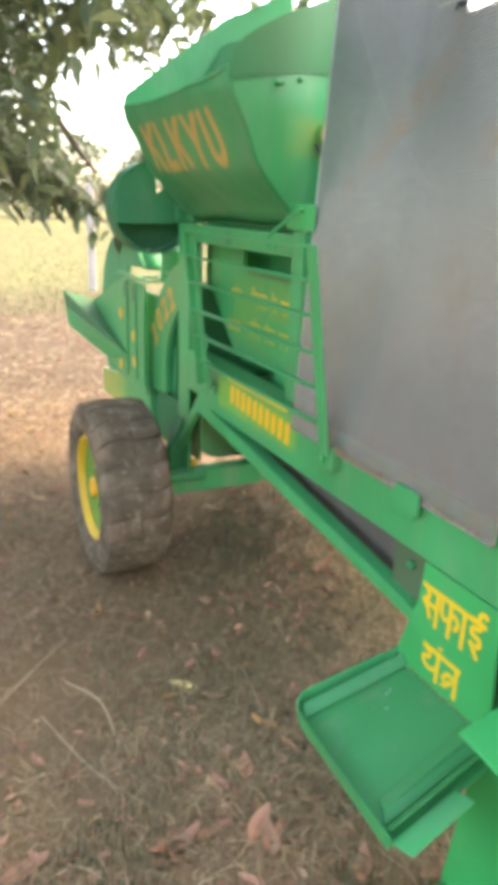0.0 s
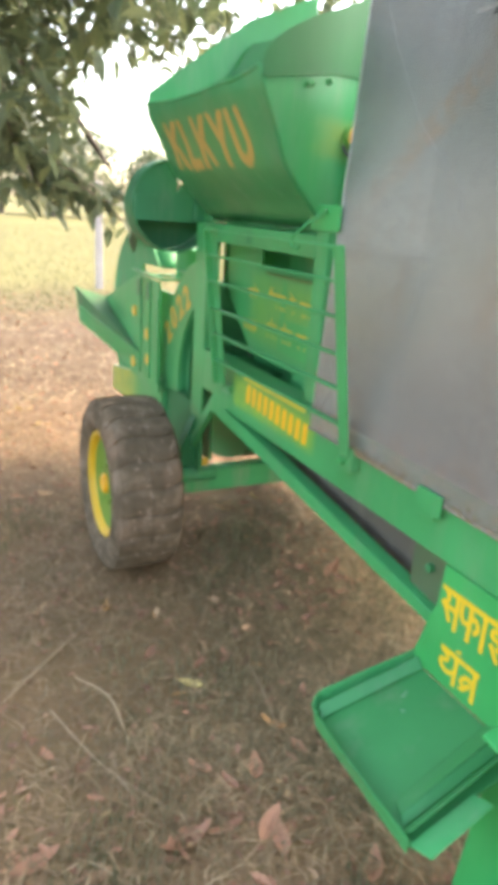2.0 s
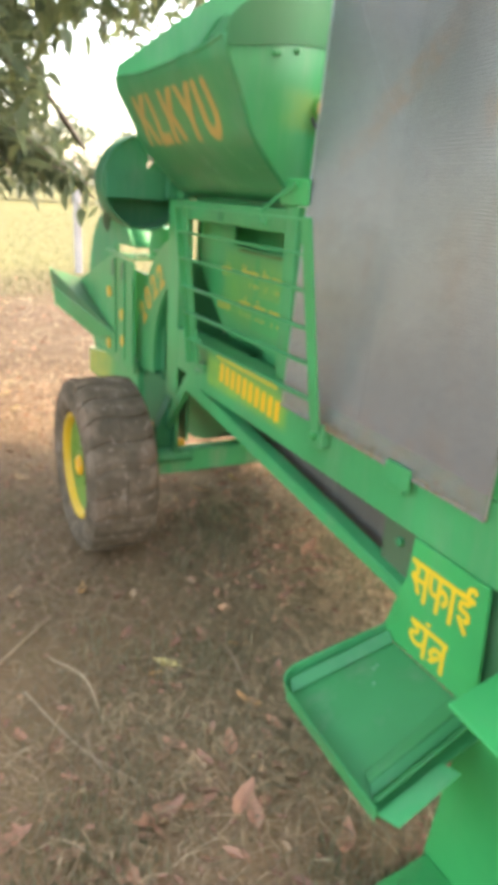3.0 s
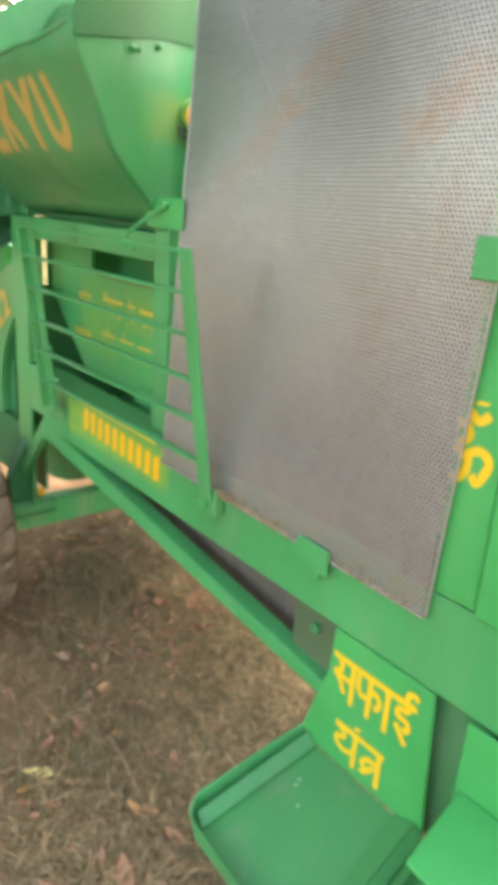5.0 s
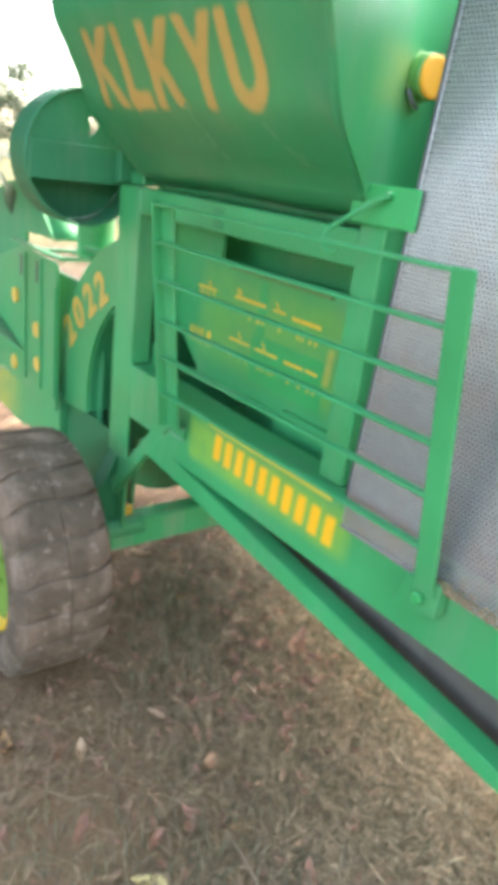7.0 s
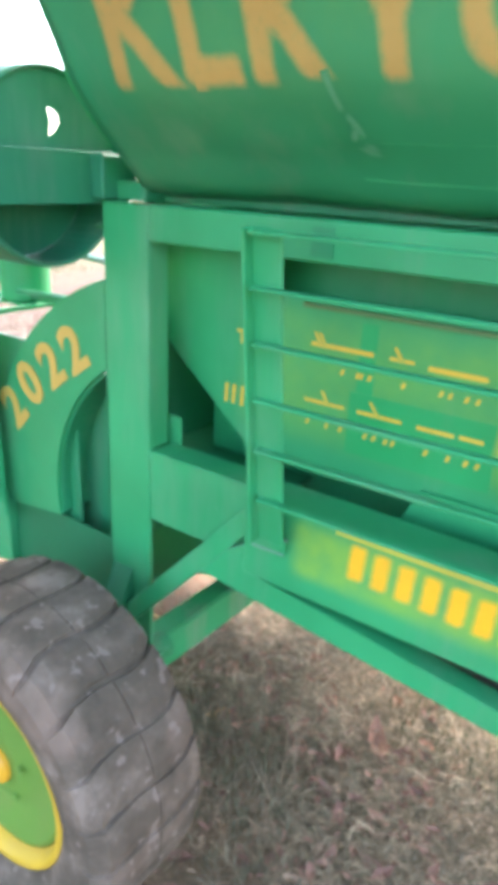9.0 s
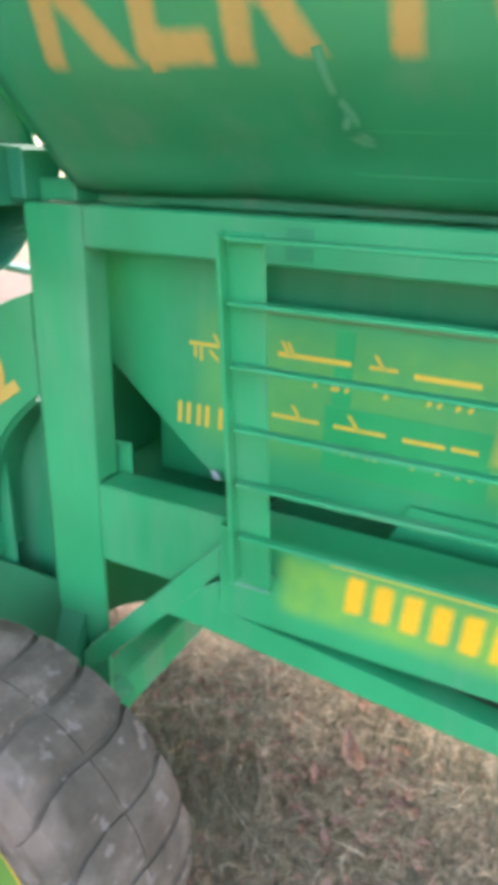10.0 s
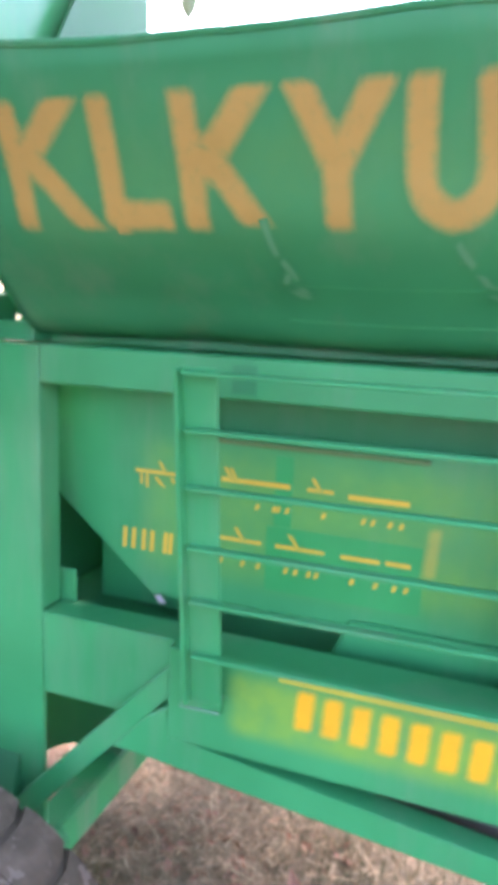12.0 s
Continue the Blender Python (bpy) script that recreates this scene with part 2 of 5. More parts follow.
def scatter_mat(name, stops, rough=0.7, trans=0.0):
    """Blades and leaves, each in its own shade."""
    m, nt, b = material(name)
    g = nt.nodes.new("ShaderNodeNewGeometry")
    col = ramp(nt, g.outputs["Random Per Island"], stops)
    fine = noise_node(nt, 60.0, 3)
    col = mix(nt, ramp(nt, fine, [(0.45, (0, 0, 0)), (0.8, (0.35,) * 3)]), col, tuple(c * 0.5 for c in stops[0][1]))
    nt.links.new(col, b.inputs["Base Color"])
    b.inputs["Roughness"].default_value = rough
    if trans:
        t = nt.nodes.new("ShaderNodeBsdfTranslucent")
        nt.links.new(col, t.inputs[0])
        ms = nt.nodes.new("ShaderNodeMixShader")
        ms.inputs[0].default_value = trans
        nt.links.new(b.outputs[0], ms.inputs[1])
        nt.links.new(t.outputs[0], ms.inputs[2])
        nt.links.new(ms.outputs[0], nt.nodes["Material Output"].inputs[0])
    return m


straw_mat = scatter_mat("dry_grass", [(0.0, (0.147, 0.118, 0.047)), (0.2, (0.168, 0.098, 0.043)), (0.55, (0.236, 0.142, 0.067)), (0.88, (0.304, 0.188, 0.093)), (1.0, (0.441, 0.300, 0.155))])
pale_straw_mat = scatter_mat("pale_dry_grass", [(0.0, (0.110, 0.086, 0.034)), (0.6, (0.189, 0.128, 0.058)), (1.0, (0.378, 0.265, 0.133))])
litter_mat = scatter_mat("dead_leaves", [(0.0, (0.179, 0.080, 0.041)), (0.5, (0.284, 0.128, 0.067)), (0.85, (0.357, 0.175, 0.095)), (1.0, (0.441, 0.300, 0.146))])
bleached_straw_mat = scatter_mat("bleached_dry_grass", [(0.0, (0.100, 0.086, 0.034)), (0.6, (0.158, 0.115, 0.052)), (0.9, (0.290, 0.215, 0.112)), (1.0, (0.500, 0.390, 0.215))])
sprout_mat = scatter_mat("olive_grass", [(0.0, (0.090, 0.095, 0.040)), (0.6, (0.150, 0.142, 0.066)), (1.0, (0.235, 0.195, 0.105))], trans=0.2)
field_mat = scatter_mat("field_grass", [(0.0, (0.088, 0.092, 0.040)), (0.5, (0.150, 0.150, 0.070)), (1.0, (0.225, 0.210, 0.110))], trans=0.3)
leaf_mat = scatter_mat("tree_leaves", [(0.0, (0.082, 0.110, 0.064)), (0.6, (0.125, 0.160, 0.088)), (1.0, (0.20, 0.225, 0.108))], rough=0.5, trans=0.5)
far_leaf_mat = scatter_mat("far_tree_leaves", [(0.0, (0.07, 0.10, 0.05)), (1.0, (0.13, 0.16, 0.08))], trans=0.25)


def bark():
    m, nt, b = material("bark")
    n = noise_node(nt, 14, 6, 0.7, stretch=(1, 1, 0.25))
    nt.links.new(ramp(nt, n, [(0.3, (0.06, 0.045, 0.035)), (0.7, (0.19, 0.15, 0.12))]), b.inputs["Base Color"])
    b.inputs["Roughness"].default_value = 0.9
    bump(nt, b, n, 0.7, 0.03)
    return m


bark_mat = bark()


def concrete():
    m, nt, b = material("weathered_concrete")
    n = noise_node(nt, 12, 6, 0.7)
    nt.links.new(ramp(nt, n, [(0.3, (0.32, 0.28, 0.26)), (0.7, (0.50, 0.45, 0.42))]), b.inputs["Base Color"])
    b.inputs["Roughness"].default_value = 0.9
    bump(nt, b, n, 0.4, 0.01)
    return m


concrete_mat = concrete()


# ---- mesh helpers ----
def part(name, bm, mat, parent=None, label="", smooth=False):
    me = bpy.data.meshes.new(name)
    bm.to_mesh(me)
    bm.free()
    return mesh_part(name, me, mat, parent, label, smooth)


def mesh_part(name, me, mat, parent=None, label="", smooth=False):
    if mat and not me.materials:
        me.materials.append(mat)
    if smooth:
        me.polygons.foreach_set("use_smooth", [True] * len(me.polygons))
    ob = new(name, me)
    if parent:
        ob.parent = parent
    if label:
        ob["label"] = label
    return ob


def bevelled(bm, width, segments=1):
    if width:
        bmesh.ops.bevel(bm, geom=bm.edges[:], offset=width, segments=segments, affect="EDGES", profile=0.6)
    bmesh.ops.recalc_face_normals(bm, faces=bm.faces[:])
    return bm


def box(x0, x1, y0, y1, z0, z1, bevel=0.003):
    bm = bmesh.new()
    bmesh.ops.create_cube(bm, size=1.0, matrix=Matrix.Translation(((x0 + x1) / 2, (y0 + y1) / 2, (z0 + z1) / 2)) @ Matrix.Diagonal((abs(x1 - x0), abs(y1 - y0), abs(z1 - z0), 1)))
    return bevelled(bm, bevel)


AXIS = {"x": lambda a, b, c: (c, a, b), "y": lambda a, b, c: (a, c, b), "z": lambda a, b, c: (a, b, c)}


def prism(axis, outline, lo, hi, bevel=0.0025):
    """A plate or section: an outline of (a, b), pushed along an axis from lo to hi. x: (y, z), y: (x, z), z: (x, y)."""
    bm = bmesh.new()
    place = AXIS[axis]
    lower = [bm.verts.new(place(a, b, lo)) for a, b in outline]
    upper = [bm.verts.new(place(a, b, hi)) for a, b in outline]
    n = len(outline)
    bm.faces.new(lower)
    bm.faces.new(upper[::-1])
    for i in range(n):
        bm.faces.new((lower[i], upper[i], upper[(i + 1) % n], lower[(i + 1) % n]))
    return bevelled(bm, bevel)


def bar(a, b, width, depth, up=(0, 0, 1), bevel=0.002):
    """A flat bar from a to b, width along up, depth across."""
    a, b, up = Vector(a), Vector(b), Vector(up)
    way = (b - a).normalized()
    side = way.cross(up).normalized()
    up = side.cross(way).normalized()
    m = Matrix((side, way, up)).transposed().to_4x4()
    m.translation = (a + b) / 2
    bm = bmesh.new()
    bmesh.ops.create_cube(bm, size=1.0, matrix=m @ Matrix.Diagonal((depth, (b - a).length, width, 1)))
    return bevelled(bm, bevel)


def rod(points, radius, sides=8):
    """A round rod along points."""
    bm = bmesh.new()
    pts = [Vector(p) for p in points]
    rings = []
    for i, p in enumerate(pts):
        way = (pts[min(i + 1, len(pts) - 1)] - pts[max(i - 1, 0)]).normalized()
        side = way.orthogonal().normalized() if not rings else (last - way * last.dot(way)).normalized()
        last = side
        over = way.cross(side)
        r = radius[i] if isinstance(radius, (list, tuple)) else radius
        rings.append([bm.verts.new(p + r * (math.cos(k * 2 * math.pi / sides) * side + math.sin(k * 2 * math.pi / sides) * over)) for k in range(sides)])
    for r0, r1 in zip(rings, rings[1:]):
        for k in range(sides):
            bm.faces.new((r0[k], r0[(k + 1) % sides], r1[(k + 1) % sides], r1[k]))
    bm.faces.new(rings[0][::-1])
    bm.faces.new(rings[-1])
    bmesh.ops.recalc_face_normals(bm, faces=bm.faces[:])
    return bm


def lathe(axis, centre, profile, sides=48, closed=False):
    """Turned about an axis: profile of (along, radius)."""
    bm = bmesh.new()
    cx, cy, cz = centre
    rings = []
    for along, r in profile:
        ring = []
        for k in range(sides):
            a, b = r * math.cos(k * 2 * math.pi / sides), r * math.sin(k * 2 * math.pi / sides)
            p = {"x": (along, a, b), "y": (a, along, b), "z": (a, b, along)}[axis]
            ring.append(bm.verts.new((cx + p[0], cy + p[1], cz + p[2])))
        rings.append(ring)
    pairs = list(zip(rings, rings[1:])) + ([(rings[-1], rings[0])] if closed else [])
    for r0, r1 in pairs:
        for k in range(sides):
            bm.faces.new((r0[k], r0[(k + 1) % sides], r1[(k + 1) % sides], r1[k]))
    if not closed:
        bm.faces.new(rings[0][::-1])
        bm.faces.new(rings[-1])
    bmesh.ops.recalc_face_normals(bm, faces=bm.faces[:])
    return bm


def stroke(points, width, place, thick=0.0012):
    """A brush stroke: a flat ribbon with blunt ends along points (u, v); place(u, v, h) gives the surface."""
    bm = bmesh.new()
    n = len(points)
    left, right = [], []
    for i, (u, v) in enumerate(points):
        u0, v0 = points[max(i - 1, 0)]
        u1, v1 = points[min(i + 1, n - 1)]
        l = math.hypot(u1 - u0, v1 - v0) or 1
        du, dv = (u1 - u0) / l, (v1 - v0) / l
        w = width / 2
        left.append((u - dv * w, v + du * w))
        right.append((u + dv * w, v - du * w))
    grid = []
    for l, r in zip(left, right):
        grid.append([bm.verts.new(place(*q, h)) for q, h in ((l, 0), (l, thick), (r, thick), (r, 0))])
    for a, b in zip(grid, grid[1:]):
        for k in range(4):
            bm.faces.new((a[k], a[(k + 1) % 4], b[(k + 1) % 4], b[k]))
    bm.faces.new(grid[0])
    bm.faces.new(grid[-1][::-1])
    bmesh.ops.recalc_face_normals(bm, faces=bm.faces[:])
    return bm


def soft_strokes(lines, width, place, feather=0.003, lift=0.0003):
    """Lettering: ribbons lying on a surface, with thin feathered edges (attribute "cover": 1 inside, 0 at the rim)."""
    verts, faces, cover = [], [], []
    flat = [[tuple(q)[:2] for q in l] for l in lines]
    half, rim = width / 2, min(feather, width * 0.3)

    def reach(p, line):
        """How fully another stroke covers p."""
        best = 9.0
        for (ua, va), (ub, vb) in zip(line, line[1:]):
            du, dv = ub - ua, vb - va
            t = max(0.0, min(1.0, ((p[0] - ua) * du + (p[1] - va) * dv) / (du * du + dv * dv or 1)))
            best = min(best, math.hypot(p[0] - ua - t * du, p[1] - va - t * dv))
        return max(0.0, min(1.0, (half + rim - best) / (2 * rim)))

    for n, pts in enumerate(lines):
        pts = [tuple(p)[:2] for p in pts]
        h = lift + 0.0001 * n
        w, f = width / 2, min(feather, width * 0.3)
        steep = len(pts) == 2 and abs(pts[1][1] - pts[0][1]) > 0.5 * abs(pts[1][0] - pts[0][0])
        if len(pts) == 2:
            (ua, va), (ub, vb) = pts
            pts = [(ua + (ub - ua) * k / 8, va + (vb - va) * k / 8) for k in range(9)]

        def way(i):
            (ua, va), (ub, vb) = pts[max(i - 1, 0)], pts[min(i + 1, len(pts) - 1)]
            l = math.hypot(ub - ua, vb - va) or 1
            return (ub - ua) / l, (vb - va) / l

        rows = []
        last = len(pts) - 1
        d0, d1 = way(0), way(last)
        spine = [(pts[0][0] - d0[0] * f, pts[0][1] - d0[1] * f, d0, 0.0), (pts[0][0] + d0[0] * f, pts[0][1] + d0[1] * f, d0, 1.0)]
        spine += [(*pts[i], way(i), 1.0) for i in range(1, last)]
        spine += [(pts[last][0] - d1[0] * f, pts[last][1] - d1[1] * f, d1, 1.0), (pts[last][0] + d1[0] * f, pts[last][1] + d1[1] * f, d1, 0.0)]
        for step, (u, v, (du, dv), full) in enumerate(spine):
            row = []
            for off, c in ((-w - f, 0.0), (-w, 0.5 * full), (-w + f, full), (0.0, full), (w - f, full), (w, 0.5 * full), (w + f, 0.0)):
                if steep:
                    p = (u + off / abs(dv), v)
                else:
                    p = (u + dv * off, v - du * off)
                row.append(len(verts))
                verts.append(tuple(place(*p, h + 0.00001 * step)))
                cover.append(max([c] + [reach(p, o) for o in flat[:n] + flat[n + 1:]]))
            rows.append(row)
        for a, b in zip(rows, rows[1:]):
            for k in range(6):
                faces.append((a[k], b[k], b[k + 1], a[k + 1]))
    me = bpy.data.meshes.new("lettering")
    me.from_pydata(verts, [], faces)
    me.attributes.new("cover", "FLOAT", "POINT").data.foreach_set("value", cover)
    return me


def joined(bms):
    me = bpy.data.meshes.new("join")
    out = bmesh.new()
    for b in bms:
        b.to_mesh(me)
        b.free()
        out.from_mesh(me)
        me.clear_geometry()
    bpy.data.meshes.remove(me)
    return out


def quad_plate(a, b, c, d, t=0.005):
    bm = bmesh.new()
    q = [Vector(p) for p in (a, b, c, d)]
    n = (q[1] - q[0]).cross(q[3] - q[0]).normalized() * t
    lo = [bm.verts.new(p) for p in q]
    hi = [bm.verts.new(p + n) for p in q]
    bm.faces.new(lo)
    bm.faces.new(hi[::-1])
    for i in range(4):
        bm.faces.new((lo[i], hi[i], hi[(i + 1) % 4], lo[(i + 1) % 4]))
    return bevelled(bm, 0.001)


def smooth_line(points, steps=6):
    """A smooth line through points (Catmull-Rom)."""
    p = [Vector(q) for q in points]
    p = [2 * p[0] - p[1]] + p + [2 * p[-1] - p[-2]]
    out = []
    for i in range(1, len(p) - 2):
        for s in range(steps):
            t = s / steps
            out.append(0.5 * (2 * p[i] + (p[i + 1] - p[i - 1]) * t + (2 * p[i - 1] - 5 * p[i] + 4 * p[i + 1] - p[i + 2]) * t * t + (3 * p[i] - p[i - 1] - 3 * p[i + 1] + p[i + 2]) * t ** 3))
    out.append(p[-2])
    return [tuple(q) for q in out]


def thing(name, label, category, at=(0, 0, 0), group=""):
    e = new(name)
    e.location = at
    e.empty_display_size = 0.2
    return tagged(e, label, category, group)


# ---- ground ----
def spaced(lo, hi, step, far, grow=1.25):
    out = [lo + i * step for i in range(int(round((hi - lo) / step)) + 1)]
    d, s = out[-1], step
    up = []
    while d < far:
        s *= grow
        d += s
        up.append(d)
    d, s = out[0], step
    down = []
    while d > -far:
        s *= grow
        d -= s
        down.append(d)
    return down[::-1] + out + up


def ground_height(x, y):
    near = max(0.0, 1 - max(abs(x), abs(y)) / 30)
    return near * (0.016 * noise.noise((x * 1.3, y * 1.3, 0)) + 0.008 * noise.noise((x * 6, y * 6, 3)) + 0.004 * noise.noise((x * 19, y * 19, 7)))


xs, ys = spaced(-2.2, 3.0, 0.04, 1500), spaced(-2.6, 5.0, 0.04, 1500)
gv = [(x, y, ground_height(x, y)) for y in ys for x in xs]
W = len(xs)
gf = [(j * W + i, j * W + i + 1, (j + 1) * W + i + 1, (j + 1) * W + i) for j in range(len(ys) - 1) for i in range(W - 1)]
gm = bpy.data.meshes.new("ground")
gm.from_pydata(gv, [], gf)
ground = tagged(mesh_part("ground", gm, soil_mat, smooth=True), "dry brown soil with leaf litter running out to a pale grass field", "ground", kind="structure")

# ---- the threshing machine ----
thresher = thing("threshing_machine", "large green-painted wheeled grain thresher with yellow painted lettering", "thresher")


def P(name, bm, mat=None, parent=None, label="", smooth=False):
    return part(name, bm, mat or green, parent or thresher, label, smooth)


def lettering(name, lines, width, place, mat, parent=None, label="", feather=0.003, lift=0.0003):
    return mesh_part(name, soft_strokes(lines, width, place, feather, lift), mat, parent or thresher, label)


def channel_x(y0, y1, z0, z1, front, depth=0.06, t=0.007):
    """A channel along y, open to the back: web in front, a flange above and below."""
    out = [(front, z0), (front, z1), (front + depth, z1), (front + depth, z1 - t), (front + t, z1 - t), (front + t, z0 + t), (front + depth, z0 + t), (front + depth, z0)]
    return prism("y", out, y0, y1, 0.0018)


# chassis
P("main_beam", channel_x(-1.64, 0.225, 0.745, 0.915, 0.0, 0.09), beam_paint, label="green channel beam with yellow overspray round its stencilled number")
P("lower_rail", prism("x", [(0.2265, 0.744), (0.2265, 0.802), (0.262, 0.779), (0.336, 0.698), (0.290, 0.7000), (-1.06, 0.570), (-1.06, 0.603), (0.185, 0.744)], 0.002, 0.05, 0.002))
# Dark brown sheet added behind the gap under the beam: its shade as colour.
P("inner_skirt", prism("x", [(0.20, 0.80), (0.20, 0.70), (-1.08, 0.545), (-1.08, 0.80)], 0.092, 0.098, 0.001), paint("shaded_gap_brown", (0.10, 0.085, 0.065), rough=0.7, dust=0.4))
P("post", channel_x(0.50, 0.62, 0.3625, 1.40, 0.03, 0.07))
# Darkened green on the leg: shade put into the colour of its sloped face.
P("post_leg", prism("y", [(-0.034, 0.3625), (0.066, 0.3625), (0.066, 0.72), (0.0375, 0.72), (0.0375, 0.62), (-0.034, 0.47)], 0.552, 0.612, 0.003), green_shaded)
P("post_flange", box(0.0375, 0.088, 0.4995, 0.5065, 0.914, 1.334, 0.001))
P("top_rail", box(0.031, 0.10, -0.3305, 0.4995, 1.335, 1.402))
P("window_sill", channel_x(0.2255, 0.4985, 0.752, 0.912, 0.03, 0.07))
P("brace", prism("x", [(0.55, 0.525), (0.323, 0.772), (0.2265, 0.877), (0.2265, 0.817), (0.344, 0.689), (0.55, 0.465)], 0.006, 0.029, 0.002))
P("axle_beam", box(-0.055, 1.22, 0.550, 0.616, 0.258, 0.362, 0.004), paint("dusty_axle_enamel", GREEN, rough=0.5, dust=0.8, dust_colour=(0.27, 0.26, 0.17)))
P("axle_flange", box(-0.05, 1.2, 0.543, 0.5495, 0.350, 0.360, 0.002), green)
# Void panels and floor: the void's shade is put into their dark greens.
P("void_panel", box(0.52, 0.53, 0.23, 0.70, 0.62, 1.42, 0.001), green_shaded)
P("void_panel", box(0.035, 0.52, 0.622, 0.63, 0.62, 1.165, 0.001), green_shaded)
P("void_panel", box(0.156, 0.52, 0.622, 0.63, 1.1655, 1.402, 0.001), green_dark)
P("void_floor", box(0.17, 0.52, 0.24, 0.62, 0.84, 0.85, 0.001), green_shaded)
P("hopper_floor", box(0.112, 0.30, -0.405, 0.60, 1.4035, 1.446, 0.002), green_dark)
P("column", box(0.03, 0.10, -0.397, -0.331, 0.9165, 1.413))
# Inner plate colour carries the shade behind the column.
P("column_inner_plate", box(0.20, 0.21, -0.60, -0.332, 0.92, 1.42, 0.001), green_shaded)
# Brighter green on the hook plate: light on its face put into the colour.
hook_plate = P("hook_plate", box(0.0175, 0.0245, -0.468, -0.312, 1.414, 1.482), green_bright)
P("hook_rod", rod(smooth_line([(0.012, -0.405, 1.466), (-0.001, -0.378, 1.449), (-0.016, -0.347, 1.425), (-0.033, -0.320, 1.400), (-0.040, -0.314, 1.380), (-0.039, -0.324, 1.364), (-0.036, -0.344, 1.362), (-0.033, -0.350, 1.374)], 4), 0.005, 8))
P("hook_bolt", lathe("x", (0.010, -0.405, 1.466), [(-0.005, 0.004), (-0.004, 0.0075), (0.009, 0.0075)], 10), green)

# inner sieve box
P("text_panel", prism("x", [(0.60, 1.335), (0.285, 1.335), (0.285, 1.252), (-0.33, 1.252), (-0.33, 0.90), (-0.03, 0.90), (-0.03, 0.922), (0.342, 0.922), (0.60, 1.138)], 0.166, 0.176, 0.001), panel_paint, label="green inner side panel with small yellow writing")
P("panel_ledge", prism("x", [(-0.325, 0.868), (-0.325, 0.948), (-0.048, 0.948), (-0.012, 0.868)], 0.150, 0.164, 0.002), green)
P("slot_back", box(0.27, 0.28, -0.60, 0.52, 0.60, 1.40, 0.001), green, label="dark sheet behind the open slot")
P("panel_edge_strip", box(0.155, 0.166, -0.16, 0.225, 1.238, 1.246, 0.001), paint("rusty_olive_edge", (0.11, 0.19, 0.055), rough=0.6))
P("inner_bracket", box(0.1005, 0.107, 0.474, 0.521, 0.80, 0.972))
for y0, y1, z0, z1, mt in ((0.072, 0.104, 1.096, 1.225, green_bright), (-0.162, 0.116, 0.975, 1.095, green_bright), (0.10, 0.14, 1.345, 1.39, green_dark)):
    x = 0.029 if z0 > 1.3 else 0.165
    P("repainted_patch", box(x + 0.0003, x + 0.002, y0, y1, z0, z1, 0), mt, label="patch of newer green paint")
P("belly", lathe("y", (0.66, 0, 0.99), [(-1.22, 0.378), (-1.2, 0.38), (0.06, 0.38), (0.07, 0.378)], 64), green_dark, label="rounded dark green sheet-metal drum under the sieve box", smooth=False)
# Hull in the darkened green: shade under the frame put into its colour.
P("fan_hull", prism("x", smooth_line([(0.12, 0.62), (0.25, 0.545), (0.40, 0.475), (0.54, 0.425), (0.62, 0.405), (0.70, 0.375), (0.79, 0.315), (0.90, 0.268), (0.99, 0.240), (1.10, 0.215), (1.22, 0.212), (1.34, 0.24), (1.45, 0.31)], 3) + [(1.45, 0.84), (0.12, 0.84)], 0.36, 0.95, 0), green_shaded, label="rounded dark green fan hull under the frame")
P("yellow_tag", box(0.0665, 0.094, 0.553, 0.567, 0.372, 0.412, 0.002), yellow)
P("rear_body", box(0.30, 1.05, -1.56, 0.24, 0.93, 1.80, 0.01), green_dark, label="closed green sheet-metal body behind the screen")
# Unseen far-side beam, added to keep light off the ground below.
P("far_beam", channel_x(-1.64, 0.545, 0.60, 0.925, 1.03, 0.07), green_dark)
P("far_leg", box(1.02, 1.10, -1.55, -1.45, -0.01, 0.94), green)
P("far_leg", box(1.02, 1.10, 0.55, 0.63, 0.364, 0.94), green)

# grille of flat bars
grille = P("grille", joined([bar((-0.034, 0.1425, 0.852), (-0.094, 0.1425, 1.392), 0.058, 0.006, (0, 1, 0)), bar((-0.046, 0.1690, 0.852), (-0.106, 0.1690, 1.392), 0.026, 0.006, (1, 0, 0))]), green, label="guard rack of flat bars leaning out over the beam")
P("rack_post", bar((-0.0336, -0.6815, 0.862), (-0.104, -0.672, 1.392), 0.042, 0.008, (0, 1, 0)), green, grille)
for i, z in enumerate((1.386, 1.305, 1.219, 1.125, 1.036, 0.942)):
    xo = -0.034 - 0.066 * (z - 0.85) / 0.54
    P("rung", bar((xo - 0.0115, 0.158, z), (xo + 0.006, -0.664, z), 0.006, 0.020, (0, 0, 1), 0.0015), green, grille)
P("rack_foot", prism("x", [(-0.640, 0.876), (-0.706, 0.888), (-0.710, 0.826), (-0.664, 0.814), (-0.617, 0.804)], -0.028, -0.0005, 0.002), green, grille)
P("bolt", lathe("x", (-0.0285, -0.672, 0.848), [(-0.012, 0.0085), (-0.010, 0.012), (0.0, 0.012)], 6), green_bright, grille)
# Weld seam round the foot; the edge highlight is put into its pale colour.
P("weld_bead", rod([(-0.009, 0.120, 0.852), (-0.009, 0.188, 0.851), (-0.009, 0.198, 0.818), (-0.009, 0.128, 0.820)], 0.0026, 6), paint("weld_edge_highlight", (0.15, 0.31, 0.17), rough=0.5), grille, "weld seam, pale with the foot's edge highlight")
